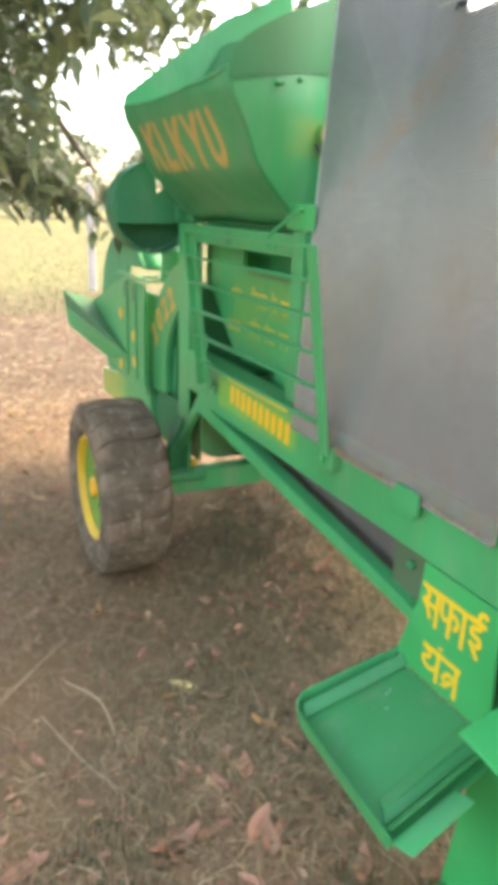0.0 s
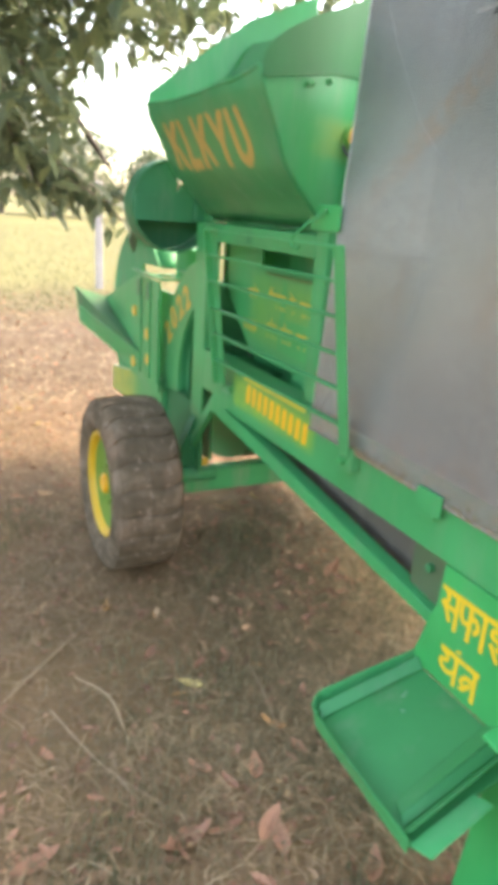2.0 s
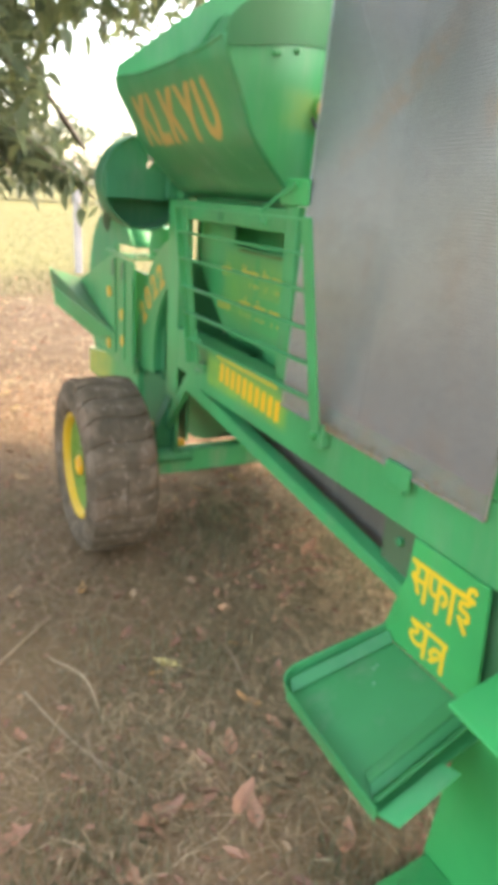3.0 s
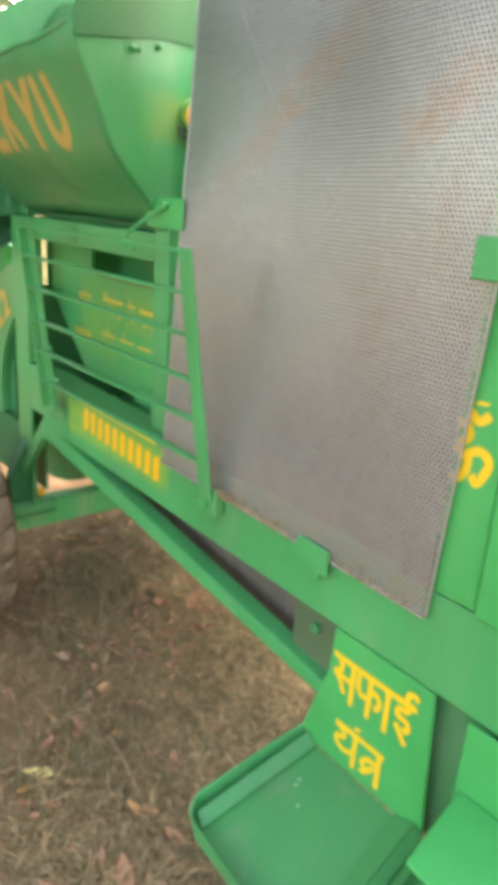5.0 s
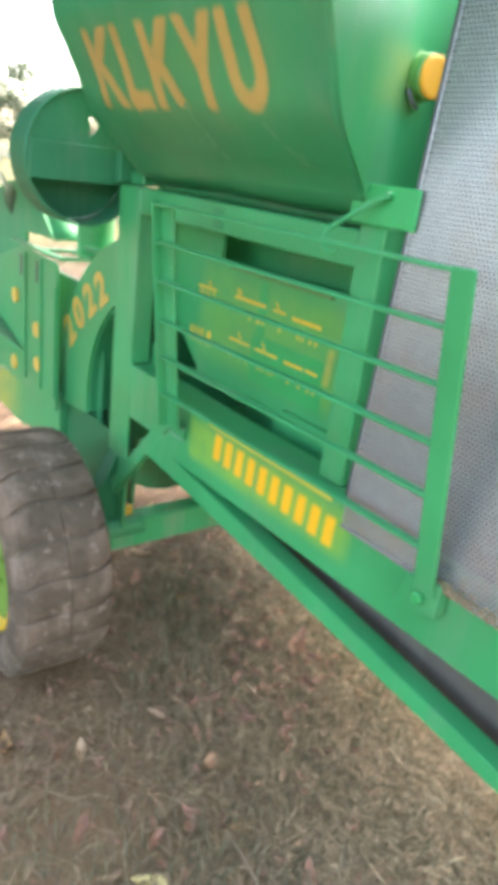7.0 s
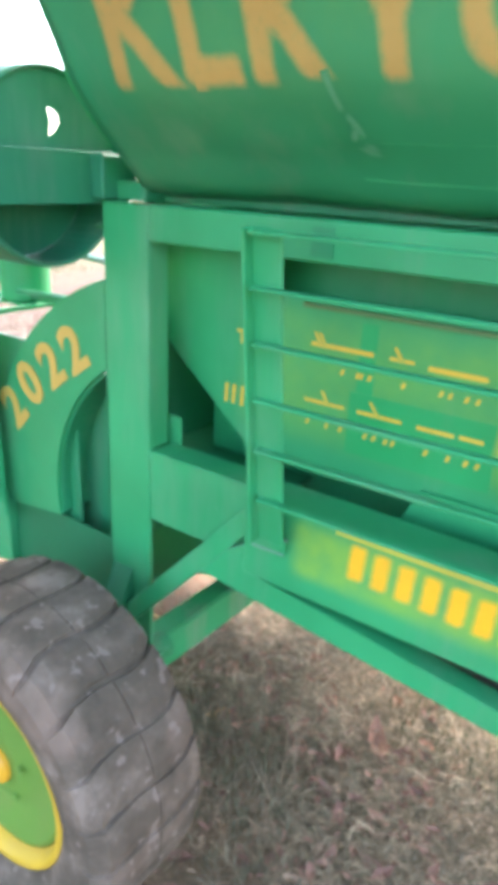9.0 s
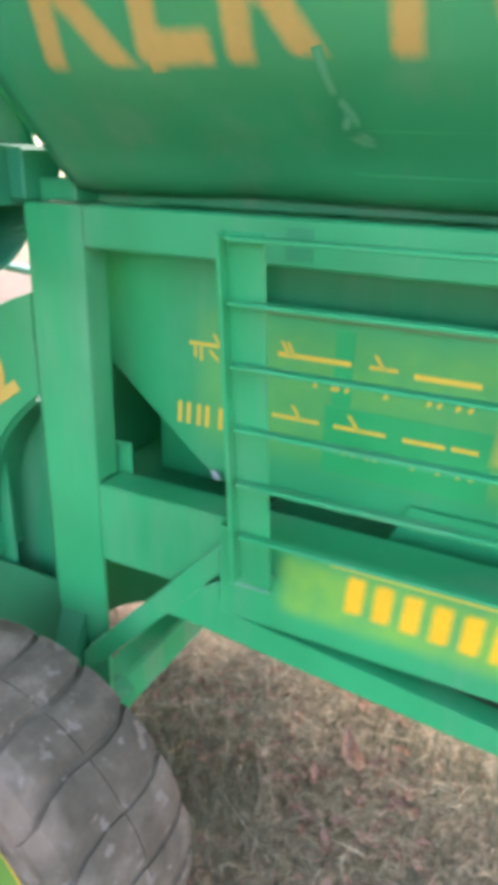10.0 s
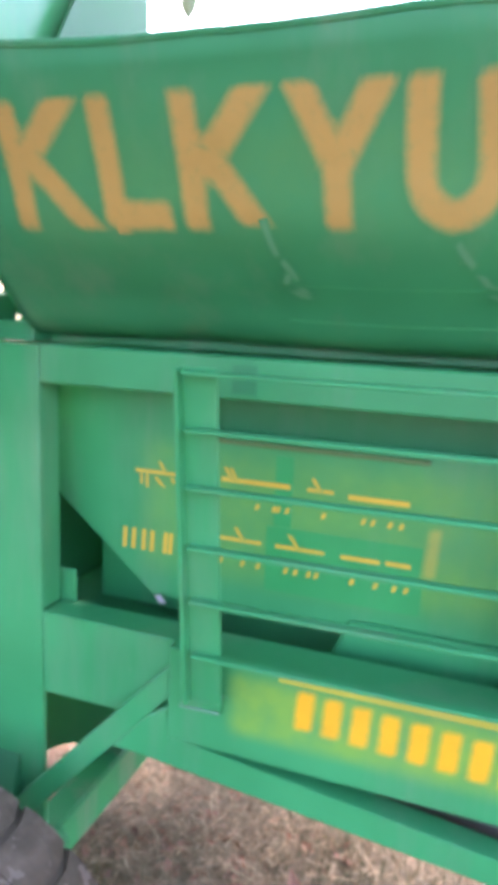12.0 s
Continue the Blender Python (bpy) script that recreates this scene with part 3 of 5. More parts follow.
P("rack_foot", prism("x", [(0.122, 0.850), (0.186, 0.850), (0.196, 0.818), (0.126, 0.822)], -0.008, -0.0005, 0.002), green, grille)

# stencilled number: plain bars
def side_place(x, y0, z0):
    return lambda u, v, h: (x - h, y0 - u, z0 + v)


for i in range(10):
    u = 0.0445 * i
    lettering("number_bar", [[(u + 0.002, 0.0), (u + 0.006, 0.066)]], 0.028, side_place(0.0, -0.010, 0.822 - 0.0022 * i), number_paint, feather=0.006)
P("yellow_line", stroke([(-0.03, 0), (0.41, 0)], 0.014, side_place(-0.0005, 0.0, 0.904)), paint("thin_yellow_spray", (0.50, 0.42, 0.04), rough=0.45, dust=0.2))

# small writing on the inner panel: plain bars
ROW_LINES = ((0.206, 0.076, 1.171, 0.008), (0.045, -0.002, 1.171, 0.006), (-0.028, -0.131, 1.167, 0.009), (0.213, 0.125, 1.060, 0.006), (0.098, 0.008, 1.060, 0.006), (-0.021, -0.089, 1.059, 0.007), (-0.099, -0.141, 1.060, 0.007), (0.382, 0.293, 1.167, 0.006))
for y0, y1, z, w in ROW_LINES:
    lettering("writing_bar", [[(0, 0), (y0 - y1, 0.0)]], w, side_place(0.1649, y0, z), panel_word_paint, feather=0.0015)
TICKS = ((0.199, 1.193, 0.187, 1.173), (0.188, 1.193, 0.178, 1.172), (0.036, 1.192, 0.022, 1.171), (0.175, 1.083, 0.161, 1.061), (0.073, 1.084, 0.056, 1.061), (0.331, 1.188, 0.321, 1.170), (0.370, 1.166, 0.369, 1.142), (0.358, 1.166, 0.357, 1.136), (0.340, 1.158, 0.322, 1.140), (0.306, 1.160, 0.302, 1.150))
for y0, z0, y1, z1 in TICKS:
    lettering("writing_bar", [[(0, 0), (y0 - y1, z1 - z0)]], 0.005, side_place(0.1649, y0, z0), panel_word_paint, feather=0.0015)
for y in (0.405, 0.386, 0.364, 0.346, 0.318, 0.307):
    lettering("writing_bar", [[(0, 0), (0.002, 0.042)]], 0.008, side_place(0.1649, y, 1.010), panel_word_paint, feather=0.0015)
for y in (0.137, 0.105, 0.098, 0.081, 0.015, -0.055, -0.071, -0.1, -0.119):
    lettering("writing_bar", [[(0, 0), (0.003, 0.011)]], 0.006, side_place(0.1649, y, 1.122), panel_word_paint, feather=0.0015)
for y in (0.204, 0.161, 0.131, 0.078, 0.060, 0.036, 0.022, -0.042, -0.083, -0.115, -0.135):
    lettering("writing_bar", [[(0, 0), (0.003, 0.011)]], 0.006, side_place(0.1649, y, 1.011), panel_word_paint, feather=0.0015)

lettering("paint_smear", [[(0, 0), (0.004, 0.085)]], 0.020, side_place(0.1649, -0.172, 1.045), stencil("thin_yellow_smear", (0.50, 0.36, 0.05), panel_paint, 0.5), feather=0.006)

# ---- feed trough ----
SIDE = smooth_line([(-0.213, 1.792), (-0.204, 1.75), (-0.180, 1.705), (-0.147, 1.645), (-0.113, 1.58), (-0.065, 1.53), (-0.015, 1.487), (0.045, 1.436), (0.12, 1.42)], 5)
Y0, Y1 = -0.41, 0.52
SLANT = 0.34


def near_end(x):
    return -0.425 + SLANT * (x + 0.213)


def slanted(bm):
    for v in bm.verts:
        v.co.y += near_end(v.co.x) - Y0
    return bm


def trough_x(z):
    for (xa, za), (xb, zb) in zip(SIDE, SIDE[1:]):
        if zb <= z <= za:
            return xa + (xb - xa) * (z - za) / (zb - za)
    return -0.214


def dent(x, y, z):
    return 0.004 * noise.noise((x * 4, y * 4, z * 4 + 5)) + 0.0015 * noise.noise((x * 11, y * 11, z * 11))


def rim_sag(y):
    return 0.022 * max(0.0, math.sin(math.pi * (y - Y0) / (Y1 - Y0)))


def sheet_strip(profile, y0, y1, t=0.004, cuts=48):
    """Rolled sheet along y with a faintly dented skin."""
    bm = bmesh.new()
    rows = []
    for j in range(cuts + 1):
        row = []
        for k, (x, z) in enumerate(profile):
            ya = near_end(x)
            y = ya + (y1 - ya) * j / cuts
            d = dent(x, y, z)
            row.append(bm.verts.new((x + d, y, z + (d if k else 2.2 * d) - rim_sag(y) * max(0.0, 1 - k / 6))))
        rows.append(row)
    for a, b in zip(rows, rows[1:]):
        for k in range(len(profile) - 1):
            bm.faces.new((a[k], a[k + 1], b[k + 1], b[k]))
    bmesh.ops.recalc_face_normals(bm, faces=bm.faces[:])
    bmesh.ops.solidify(bm, geom=bm.faces[:], thickness=-t if bm.faces[0].normal.x < 0 else t)
    return bm


hopper = P("feed_hopper", sheet_strip(SIDE, Y0, Y1), hopper_paint, label="dented green sheet-metal feed hopper with large pale yellow capital letters", smooth=True)
P("rim_roll", rod([(-0.214 + dent(-0.213, y, 1.792), y, 1.792 + 2.2 * dent(-0.213, y, 1.792) - rim_sag(y)) for y in [Y0 + (Y1 - Y0) * i / 20 for i in range(21)]], 0.006), green_dark, hopper)
end_paint = sprayed("hopper_end_overspray", GREEN, (0.17, 0.25, 0.05), -0.356, -0.308, 1.605, 1.70, 0.022)
P("end_plate", slanted(prism("y", [(-0.2075, 1.766)] + [q for q in SIDE if q[1] < 1.76] + [(0.40, 1.42), (0.40, 1.83), (0.04, 1.81)], Y0 - 0.004, Y0 + 0.004, 0)), end_paint, hopper)
# End flap: shade inside the hopper is put into its dark green.
P("end_flap", slanted(prism("y", [(-0.217, 1.764), (0.04, 1.809), (0.40, 1.83), (0.40, 2.10), (0.20, 2.035), (0.049, 1.968), (-0.042, 1.932), (-0.133, 1.884), (-0.177, 1.855), (-0.207, 1.828), (-0.217, 1.80)], Y0 - 0.009, Y0 - 0.0045, 0)), green_shaded, hopper, "upper end plate bolted above the hopper end, coloured dark like the hopper's shaded inside")
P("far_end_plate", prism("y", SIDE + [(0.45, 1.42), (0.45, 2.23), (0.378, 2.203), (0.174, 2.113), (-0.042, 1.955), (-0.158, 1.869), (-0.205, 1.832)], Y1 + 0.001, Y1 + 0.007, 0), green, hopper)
P("baffle", prism("y", [(0.075, 1.80), (0.078, 1.885), (0.142, 1.985), (0.175, 2.03), (0.395, 2.10), (0.39, 1.80)], 0.494, 0.499, 0.001), green_shaded, hopper)
P("back_wall", bar((0.26, (Y0 + Y1) / 2, 1.41), (0.46, (Y0 + Y1) / 2, 2.00), Y1 - Y0 - 0.004, 0.005, (0, 1, 0)), green, hopper)
for x, z in ((-0.06, 1.772), (-0.045, 1.775), (0.02, 1.79)):
    P("bolt", lathe("y", (x, near_end(x) - 0.006, z), [(-0.010, 0.004), (-0.008, 0.007), (0.001, 0.007)], 6), green, hopper)
P("bearing_boss", lathe("y", (0.130, near_end(0.130) + 0.004, 1.664), [(-0.044, 0.034), (-0.041, 0.037), (-0.014, 0.0375), (-0.011, 0.043), (0.0, 0.043)], 28), paint("green_yellow_boss", (0.10, 0.29, 0.06)), hopper)
P("shaft_end", lathe("y", (0.130, near_end(0.130) - 0.0405, 1.664), [(-0.006, 0.031), (-0.004, 0.035), (0.0, 0.035)], 28), orange, hopper, "orange-yellow painted shaft end")
P("shaft_clip", rod(smooth_line([(0.088, near_end(0.088) - 0.012, 1.640), (0.096, near_end(0.096) - 0.020, 1.622), (0.120, near_end(0.120) - 0.020, 1.614)], 4), 0.004, 6), steel_dark, hopper, "small dark clip under the shaft")
for z in (1.510, 1.462):
    P("crease_seam", rod([(trough_x(z) + dent(trough_x(z), y, z) - 0.0045, y, z + dent(trough_x(z), y, z)) for y in [-0.36 + 0.045 * i for i in range(10)]], 0.0016, 6), green, hopper)
for y, z, s in ((0.030, 1.528, 0.5), (0.022, 1.520, 0.6), (0.014, 1.497, 0.5), (-0.238, 1.503, 0.6)):
    P("weld_blob", lathe("x", (trough_x(z) - 0.001, y, z), [(-0.006 * s, 0.004 * s), (-0.004 * s, 0.009 * s), (0.004, 0.011 * s)], 8), green_bright, hopper, smooth=True)


skin = BVHTree.FromPolygons([v.co[:] for v in hopper.data.vertices], [p.vertices[:] for p in hopper.data.polygons])


def trough_place(u, v, h):
    """On the dented outer skin of the hopper, h above it."""
    hit, normal, _, _ = skin.ray_cast(Vector((-1, 0.40 - u, 1.575 + v)), Vector((1, 0, 0)))
    return hit + (h + 0.0004) * Vector((-0.9, 0, -0.45))


LH = 0.146
letters = (
    (((0.015, LH), (0.002, 0.0)), ((0.103, LH), (0.022, 0.080)), ((0.030, 0.090), (0.103, 0.0))),
    (((0.155, LH), (0.146, 0.004)), ((0.150, 0.016), (0.228, 0.016))),
    (((0.267, LH), (0.262, 0.0)), ((0.357, LH), (0.284, 0.070)), ((0.288, 0.086), (0.344, 0.004))),
    (((0.409, LH), (0.449, 0.064)), ((0.501, LH), (0.449, 0.064)), ((0.449, 0.080), (0.449, 0.0))),
    (smooth_line([(0.546, LH), (0.545, 0.060), (0.556, 0.028), (0.584, 0.014), (0.611, 0.028), (0.622, 0.060), (0.617, LH)], 5),),
)
for strokes in letters:
    lettering("painted_letter", [l if len(l) > 2 else list(l) for l in strokes], 0.032, trough_place, letter_paint, hopper, "large faded orange-yellow painted capital letter", 0.007)
for marks in ((((0.352, 0.010), (0.356, -0.012), (0.361, -0.030)), ((0.366, -0.036), (0.376, -0.048), (0.381, -0.060)), ((0.374, -0.072), (0.390, -0.082)), ((0.371, -0.052), (0.364, -0.064)), ((0.384, -0.068), (0.392, -0.076))),
              (((0.588, -0.014), (0.598, -0.028), (0.608, -0.040)), ((0.616, -0.048), (0.628, -0.062)), ((0.634, -0.070), (0.648, -0.078)), ((0.640, -0.060), (0.652, -0.068)))):
    lettering("scrape", [smooth_line(m, 4) if len(m) > 2 else list(m) for m in marks], 0.0085, trough_place, scrape_paint, hopper, "pale scraped dent in the green sheet", 0.004, 0.0008)

# ---- perforated screen ----
def screen_x(y, z):
    """The sheet leans back towards its far edge, and is slightly wavy."""
    k = max(0.0, min(1.0, (y + 1.27) / 0.5))
    lean = 0.060 * (z - 0.87) * k * k * (3 - 2 * k)
    return -0.010 + lean + 0.003 * math.sin(2.2 * y + 1.5 * z) + 0.0015 * noise.noise((y * 3, z * 3, 1))


def perforated(y0, y1, z0, z1, pitch, hole):
    """Sheet of hexagonal cells, each with a round-ish hole."""
    verts, faces, index = [], [], {}

    def vert(y, z):
        key = (round(y * 20000), round(z * 20000))
        if key not in index:
            index[key] = len(verts)
            verts.append((screen_x(y, z), y, z))
        return index[key]

    R = pitch / math.sqrt(3)
    row, z = 0, z0 + R
    while z + R <= z1:
        y = y0 + pitch / 2 + (pitch / 2 if row % 2 else 0)
        while y + pitch / 2 <= y1 + 1e-6:
            if y < -1.264 - 0.049 * (z - 0.872) or (z > 1.838 and y < -0.915 - 0.75 * (z - 1.838)):
                y += pitch
                continue
            o = [vert(y + R * math.sin(k * math.pi / 3), z + R * math.cos(k * math.pi / 3)) for k in range(6)]
            i = [vert(y + hole * math.sin(k * math.pi / 3), z + hole * math.cos(k * math.pi / 3)) for k in range(6)]
            for k in range(6):
                faces.append((o[k], i[k], i[(k + 1) % 6], o[(k + 1) % 6]))
            y += pitch
        z += 1.5 * R
        row += 1
    me = bpy.data.meshes.new("perforated_screen")
    me.from_pydata(verts, [], faces)
    return me


screen = mesh_part("perforated_screen", perforated(-1.33, -0.455, 0.872, 2.30, 0.0084, 0.0025), zinc, thresher, "dull grey galvanised screen with rows of small round holes", smooth=True)
P("screen_edge", box(-0.0135, -0.0060, -1.266, -0.452, 0.868, 0.8735, 0.001), paint("dusty_zinc_edge", (0.24, 0.21, 0.17), rough=0.8, dust=0.6), screen)
P("screen_edge", bar((-0.0112, -1.268, 0.874), (-0.0112, -1.3155, 1.84), 0.004, 0.004, (0, 1, 0), 0), zinc, screen)
P("screen_edge", rod([(screen_x(-0.4545, z), -0.4545, z) for z in (0.88, 1.2, 1.55, 1.9, 2.29)], 0.002, 6), zinc, screen)
P("screen_hem", box(-0.0125, -0.0095, -1.31, -0.93, 1.836, 1.840, 0), zinc, screen)
SCRATCH = smooth_line([(-0.530, 1.945), (-0.580, 1.868), (-0.638, 1.788), (-0.737, 1.664), (-0.853, 1.573), (-0.938, 1.515)], 5)
P("scratch", rod([(screen_x(y, z) - 0.0012, y, z) for y, z in SCRATCH], 0.00045, 5), paint("chalk", (0.38, 0.38, 0.37)), screen, "thin pale scratch")
P("slit", box(screen_x(-0.93, 1.49) - 0.0016, screen_x(-0.93, 1.49) + 0.001, -0.933, -0.928, 1.478, 1.504, 0), steel, screen, "small dark slit")


def behind_screen(bm, gap):
    for v in bm.verts:
        v.co.x += screen_x(v.co.y, v.co.z) + gap
    return bm


# Dark sheets added behind the screen: the holes' shade as their colour.
P("screen_backing", behind_screen(prism("x", [(-0.428, 0.92), (-0.428, 2.29), (-0.80, 2.29), (-0.80, 0.92)], 0.0, 0.003, 0), 0.020), steel_dark)
P("screen_backing", behind_screen(prism("x", [(-0.785, 0.92), (-0.785, 2.29), (-1.245, 2.29), (-0.925, 1.85), (-0.925, 1.835), (-1.195, 1.835), (-1.195, 0.92)], 0.0, 0.003, 0), 0.024), steel_dark)
P("screen_backing", box(-0.0055, -0.0015, -1.262, -1.197, 0.92, 1.835, 0), steel_dark)
P("screen_lug", prism("x", [(-0.965, 0.832), (-0.965, 0.884), (-0.972, 0.894), (-1.052, 0.892), (-1.052, 0.842)], -0.021, -0.0155, 0.001), green)
P("screen_lug_foot", box(-0.021, -0.0005, -1.035, -0.976, 0.830, 0.8445, 0.001), green)

# ---- near end ----
P("name_plate", prism("x", [(-1.078, 0.743), (-1.072, 0.64), (-1.055, 0.60), (-1.018, 0.485), (-1.04, 0.462), (-1.325, 0.462), (-1.305, 0.743)], -0.004, 0.004, 0.001), green_bright, label="green steel plate with yellow hand-painted words")
P("recess_plate", box(0.03, 0.036, -1.08, -0.93, 0.60, 0.744, 0.001), paint("dirty_green_sheet", (0.075, 0.12, 0.055), rough=0.6, dust=0.5, dust_colour=(0.16, 0.12, 0.08)))
P("recess_bolt", lathe("x", (0.028, -1.0, 0.69), [(-0.012, 0.007), (-0.01, 0.011), (0.002, 0.011)], 6), green_dark)
P("end_recess", box(0.03, 0.036, -1.45, -1.10, 0.44, 0.744, 0.001), green_dark)
P("corner_leg", prism("x", [(-1.376, 0.744), (-1.376, 0.562), (-1.307, 0.38), (-1.265, -0.01), (-1.66, -0.01), (-1.66, 0.744)], -0.014, -0.006, 0.002), green_bright, label="broad green corner leg plate")
P("corner_leg_side", box(-0.006, 0.09, -1.66, -1.64, -0.01, 0.744, 0.002), green)
P("corner_panel", box(0.0, 0.044, -1.345, -1.20, 0.916, 1.95, 0.004), green_bright)
P("corner_post", box(-0.012, 0.07, -1.62, -1.349, 0.916, 1.95, 0.004), green_bright)
P("screen_tab", box(-0.03, -0.0185, -1.33, -1.262, 1.402, 1.458, 0.002), green)
P("step_plate", prism("z", [(-0.187, -1.42), (-0.0145, -1.385), (-0.0145, -1.62), (-0.20, -1.60)], 0.614, 0.622, 0.002), green_bright, label="square green step plate")
P("step_web", bar((-0.12, -1.52, 0.612), (-0.0145, -1.52, 0.50), 0.16, 0.006, (0, 1, 0)), green)
P("lower_plate", prism("z", [(-0.20, -1.30), (-0.016, -1.28), (-0.016, -1.6), (-0.24, -1.6)], 0.03, 0.038, 0.002), green_bright)


def brush(lines, wide, size, width, x, y0, z0, name="painted_word", mat=None):
    scaled = [[(q[0] * wide, q[1] * size) for q in (smooth_line(l, 5) if len(l) > 2 else l)] for l in lines]
    return lettering(name, scaled, width, side_place(x + 0.0005, y0, z0), mat or word_paint, None, "yellow hand-painted word", 0.0025)


def moved(lines, du):
    return [[(u + du, v) for u, v in l] for l in lines]


SA = [[(0.62, 1), (0.62, 0)], [(0.16, 1), (0.27, 0.84), (0.24, 0.68), (0.10, 0.60), (0.26, 0.44), (0.40, 0.16)], [(0.20, 0.56), (0.62, 0.56)]]
PHA = [[(0.40, 1), (0.40, 0)], [(0.08, 1), (0.08, 0.62), (0.20, 0.46), (0.40, 0.52)], [(0.40, 0.62), (0.58, 0.72), (0.70, 0.56), (0.64, 0.40), (0.56, 0.38)]]
AA = [[(0.12, 1), (0.12, 0)]]
II = [[(0.36, 1), (0.34, 0.86), (0.12, 0.80), (0.12, 0.64), (0.36, 0.60), (0.40, 0.44), (0.22, 0.36), (0.10, 0.42), (0.26, 0.22), (0.40, 0.06)], [(0.28, 1), (0.32, 1.22), (0.46, 1.30), (0.56, 1.22)]]
YA = [[(0.58, 1), (0.58, 0)], [(0.06, 0.98), (0.26, 0.86), (0.25, 0.70), (0.06, 0.60), (0.13, 0.40), (0.34, 0.34), (0.58, 0.48)]]
DOT = [[(0.28, 1.16), (0.33, 1.28)]]
TRA = [[(0.52, 1), (0.52, 0)], [(0.52, 0.62), (0.26, 0.64), (0.10, 0.44), (0.16, 0.34)], [(0.40, 0.50), (0.10, 0.12)]]
brush([[(0.0, 1), (2.35, 1)]] + SA + moved(PHA, 0.72) + moved(AA, 1.50) + moved(II, 1.80), 0.0835, 0.086, 0.0115, -0.0045, -1.082, 0.607)
brush([[(0.0, 1), (1.35, 1)]] + YA + moved(DOT, 0.30) + moved(TRA, 0.72), 0.090, 0.074, 0.0115, -0.0045, -1.106, 0.480)
brush([[(0.0, 0.85), (0.22, 1.0), (0.36, 0.82), (0.16, 0.58), (0.40, 0.40), (0.26, 0.08), (0.0, 0.14)], [(0.36, 0.52), (0.60, 0.62), (0.78, 0.45), (0.62, 0.10), (0.50, 0.20)], [(0.30, 1.20), (0.48, 1.08), (0.66, 1.22)], [(0.46, 1.34), (0.52, 1.40)]], 0.092, 0.092, 0.014, -0.0008, -1.252, 1.107, "painted_sign")

# seed tray
def tray_floor_z(x, y):
    return 0.362 + 0.375 * (x + 0.262)


def tray_rim():
    """The tray's outline from the plate round its rounded outer corner to the near lip."""
    out = [(-0.004, -1.030), (-0.12, -1.012), (-0.212, -0.998)]
    for i in range(7):
        a = radians(82 + 98 * i / 6)
        out.append((-0.222 + 0.042 * math.cos(a), -1.038 + 0.042 * math.sin(a)))
    return out + [(-0.267, -1.15), (-0.270, -1.27), (-0.273, -1.378)]


def tray_wall(rim, low, high, flare, t=0.004):
    bm = bmesh.new()
    rows = []
    mid = Vector((-0.13, -1.2))
    for x, y in rim:
        way = (Vector((x, y)) - mid).normalized()
        z = tray_floor_z(x, y)
        rows.append([bm.verts.new((x + way.x * d, y + way.y * d, z + h)) for d, h in ((0, low), (flare, high), (flare + t, high), (t, low))])
    for a, b in zip(rows, rows[1:]):
        for k in range(4):
            bm.faces.new((a[k], a[(k + 1) % 4], b[(k + 1) % 4], b[k]))
    bm.faces.new(rows[0])
    bm.faces.new(rows[-1][::-1])
    bmesh.ops.recalc_face_normals(bm, faces=bm.faces[:])
    return bm


tray_paint = paint("tray_enamel", (0.026, 0.205, 0.058), rough=0.42, dust=0.3)
tray_bm = bmesh.new()
outline = tray_rim() + [(-0.004, -1.372)]
top_ring = [tray_bm.verts.new((x, y, tray_floor_z(x, y))) for x, y in outline]
low_ring = [tray_bm.verts.new((x, y, tray_floor_z(x, y) - 0.005)) for x, y in outline]
tray_bm.faces.new(top_ring)
tray_bm.faces.new(low_ring[::-1])
for i in range(len(outline)):
    j = (i + 1) % len(outline)
    tray_bm.faces.new((top_ring[i], low_ring[i], low_ring[j], top_ring[j]))
bmesh.ops.recalc_face_normals(tray_bm, faces=tray_bm.faces[:])
tray = P("seed_tray", tray_bm, tray_paint, label="shallow green sheet-metal outlet tray with raised lips")
P("tray_lip", tray_wall(tray_rim(), -0.012, 0.030, 0.010), green, tray)
P("tray_fold", quad_plate((-0.255, -1.030, 0.368), (-0.006, -1.062, 0.462), (-0.006, -1.040, 0.482), (-0.250, -1.008, 0.390), 0.003), tray_paint, tray)
P("tray_fold", quad_plate((-0.240, -1.296, 0.373), (-0.255, -1.330, 0.384), (-0.006, -1.312, 0.482), (-0.006, -1.268, 0.462), 0.003), tray_paint, tray)
P("tray_fold", quad_plate((-0.255, -1.330, 0.384), (-0.262, -1.346, 0.368), (-0.006, -1.332, 0.466), (-0.006, -1.312, 0.480), 0.003), tray_paint, tray)
P("tray_fold", quad_plate((-0.266, -1.354, 0.368), (-0.270, -1.377, 0.392), (-0.02, -1.360, 0.486), (-0.02, -1.340, 0.462), 0.003), tray_paint, tray)
P("tray_tab", quad_plate((-0.272, -1.380, 0.362), (-0.258, -1.428, 0.372), (-0.11, -1.414, 0.426), (-0.12, -1.372, 0.418)), green, tray)
rng = random.Random(5)
for _ in range(3):
    x, y = rng.uniform(-0.23, -0.03), rng.uniform(-1.26, -1.08)
    P("paint_chip", lathe("z", (x, y, tray_floor_z(x, y) + 0.0005), [(0.0, 0.0028), (0.0006, 0.002), (0.0008, 0.001)], 6), concrete_mat, tray)

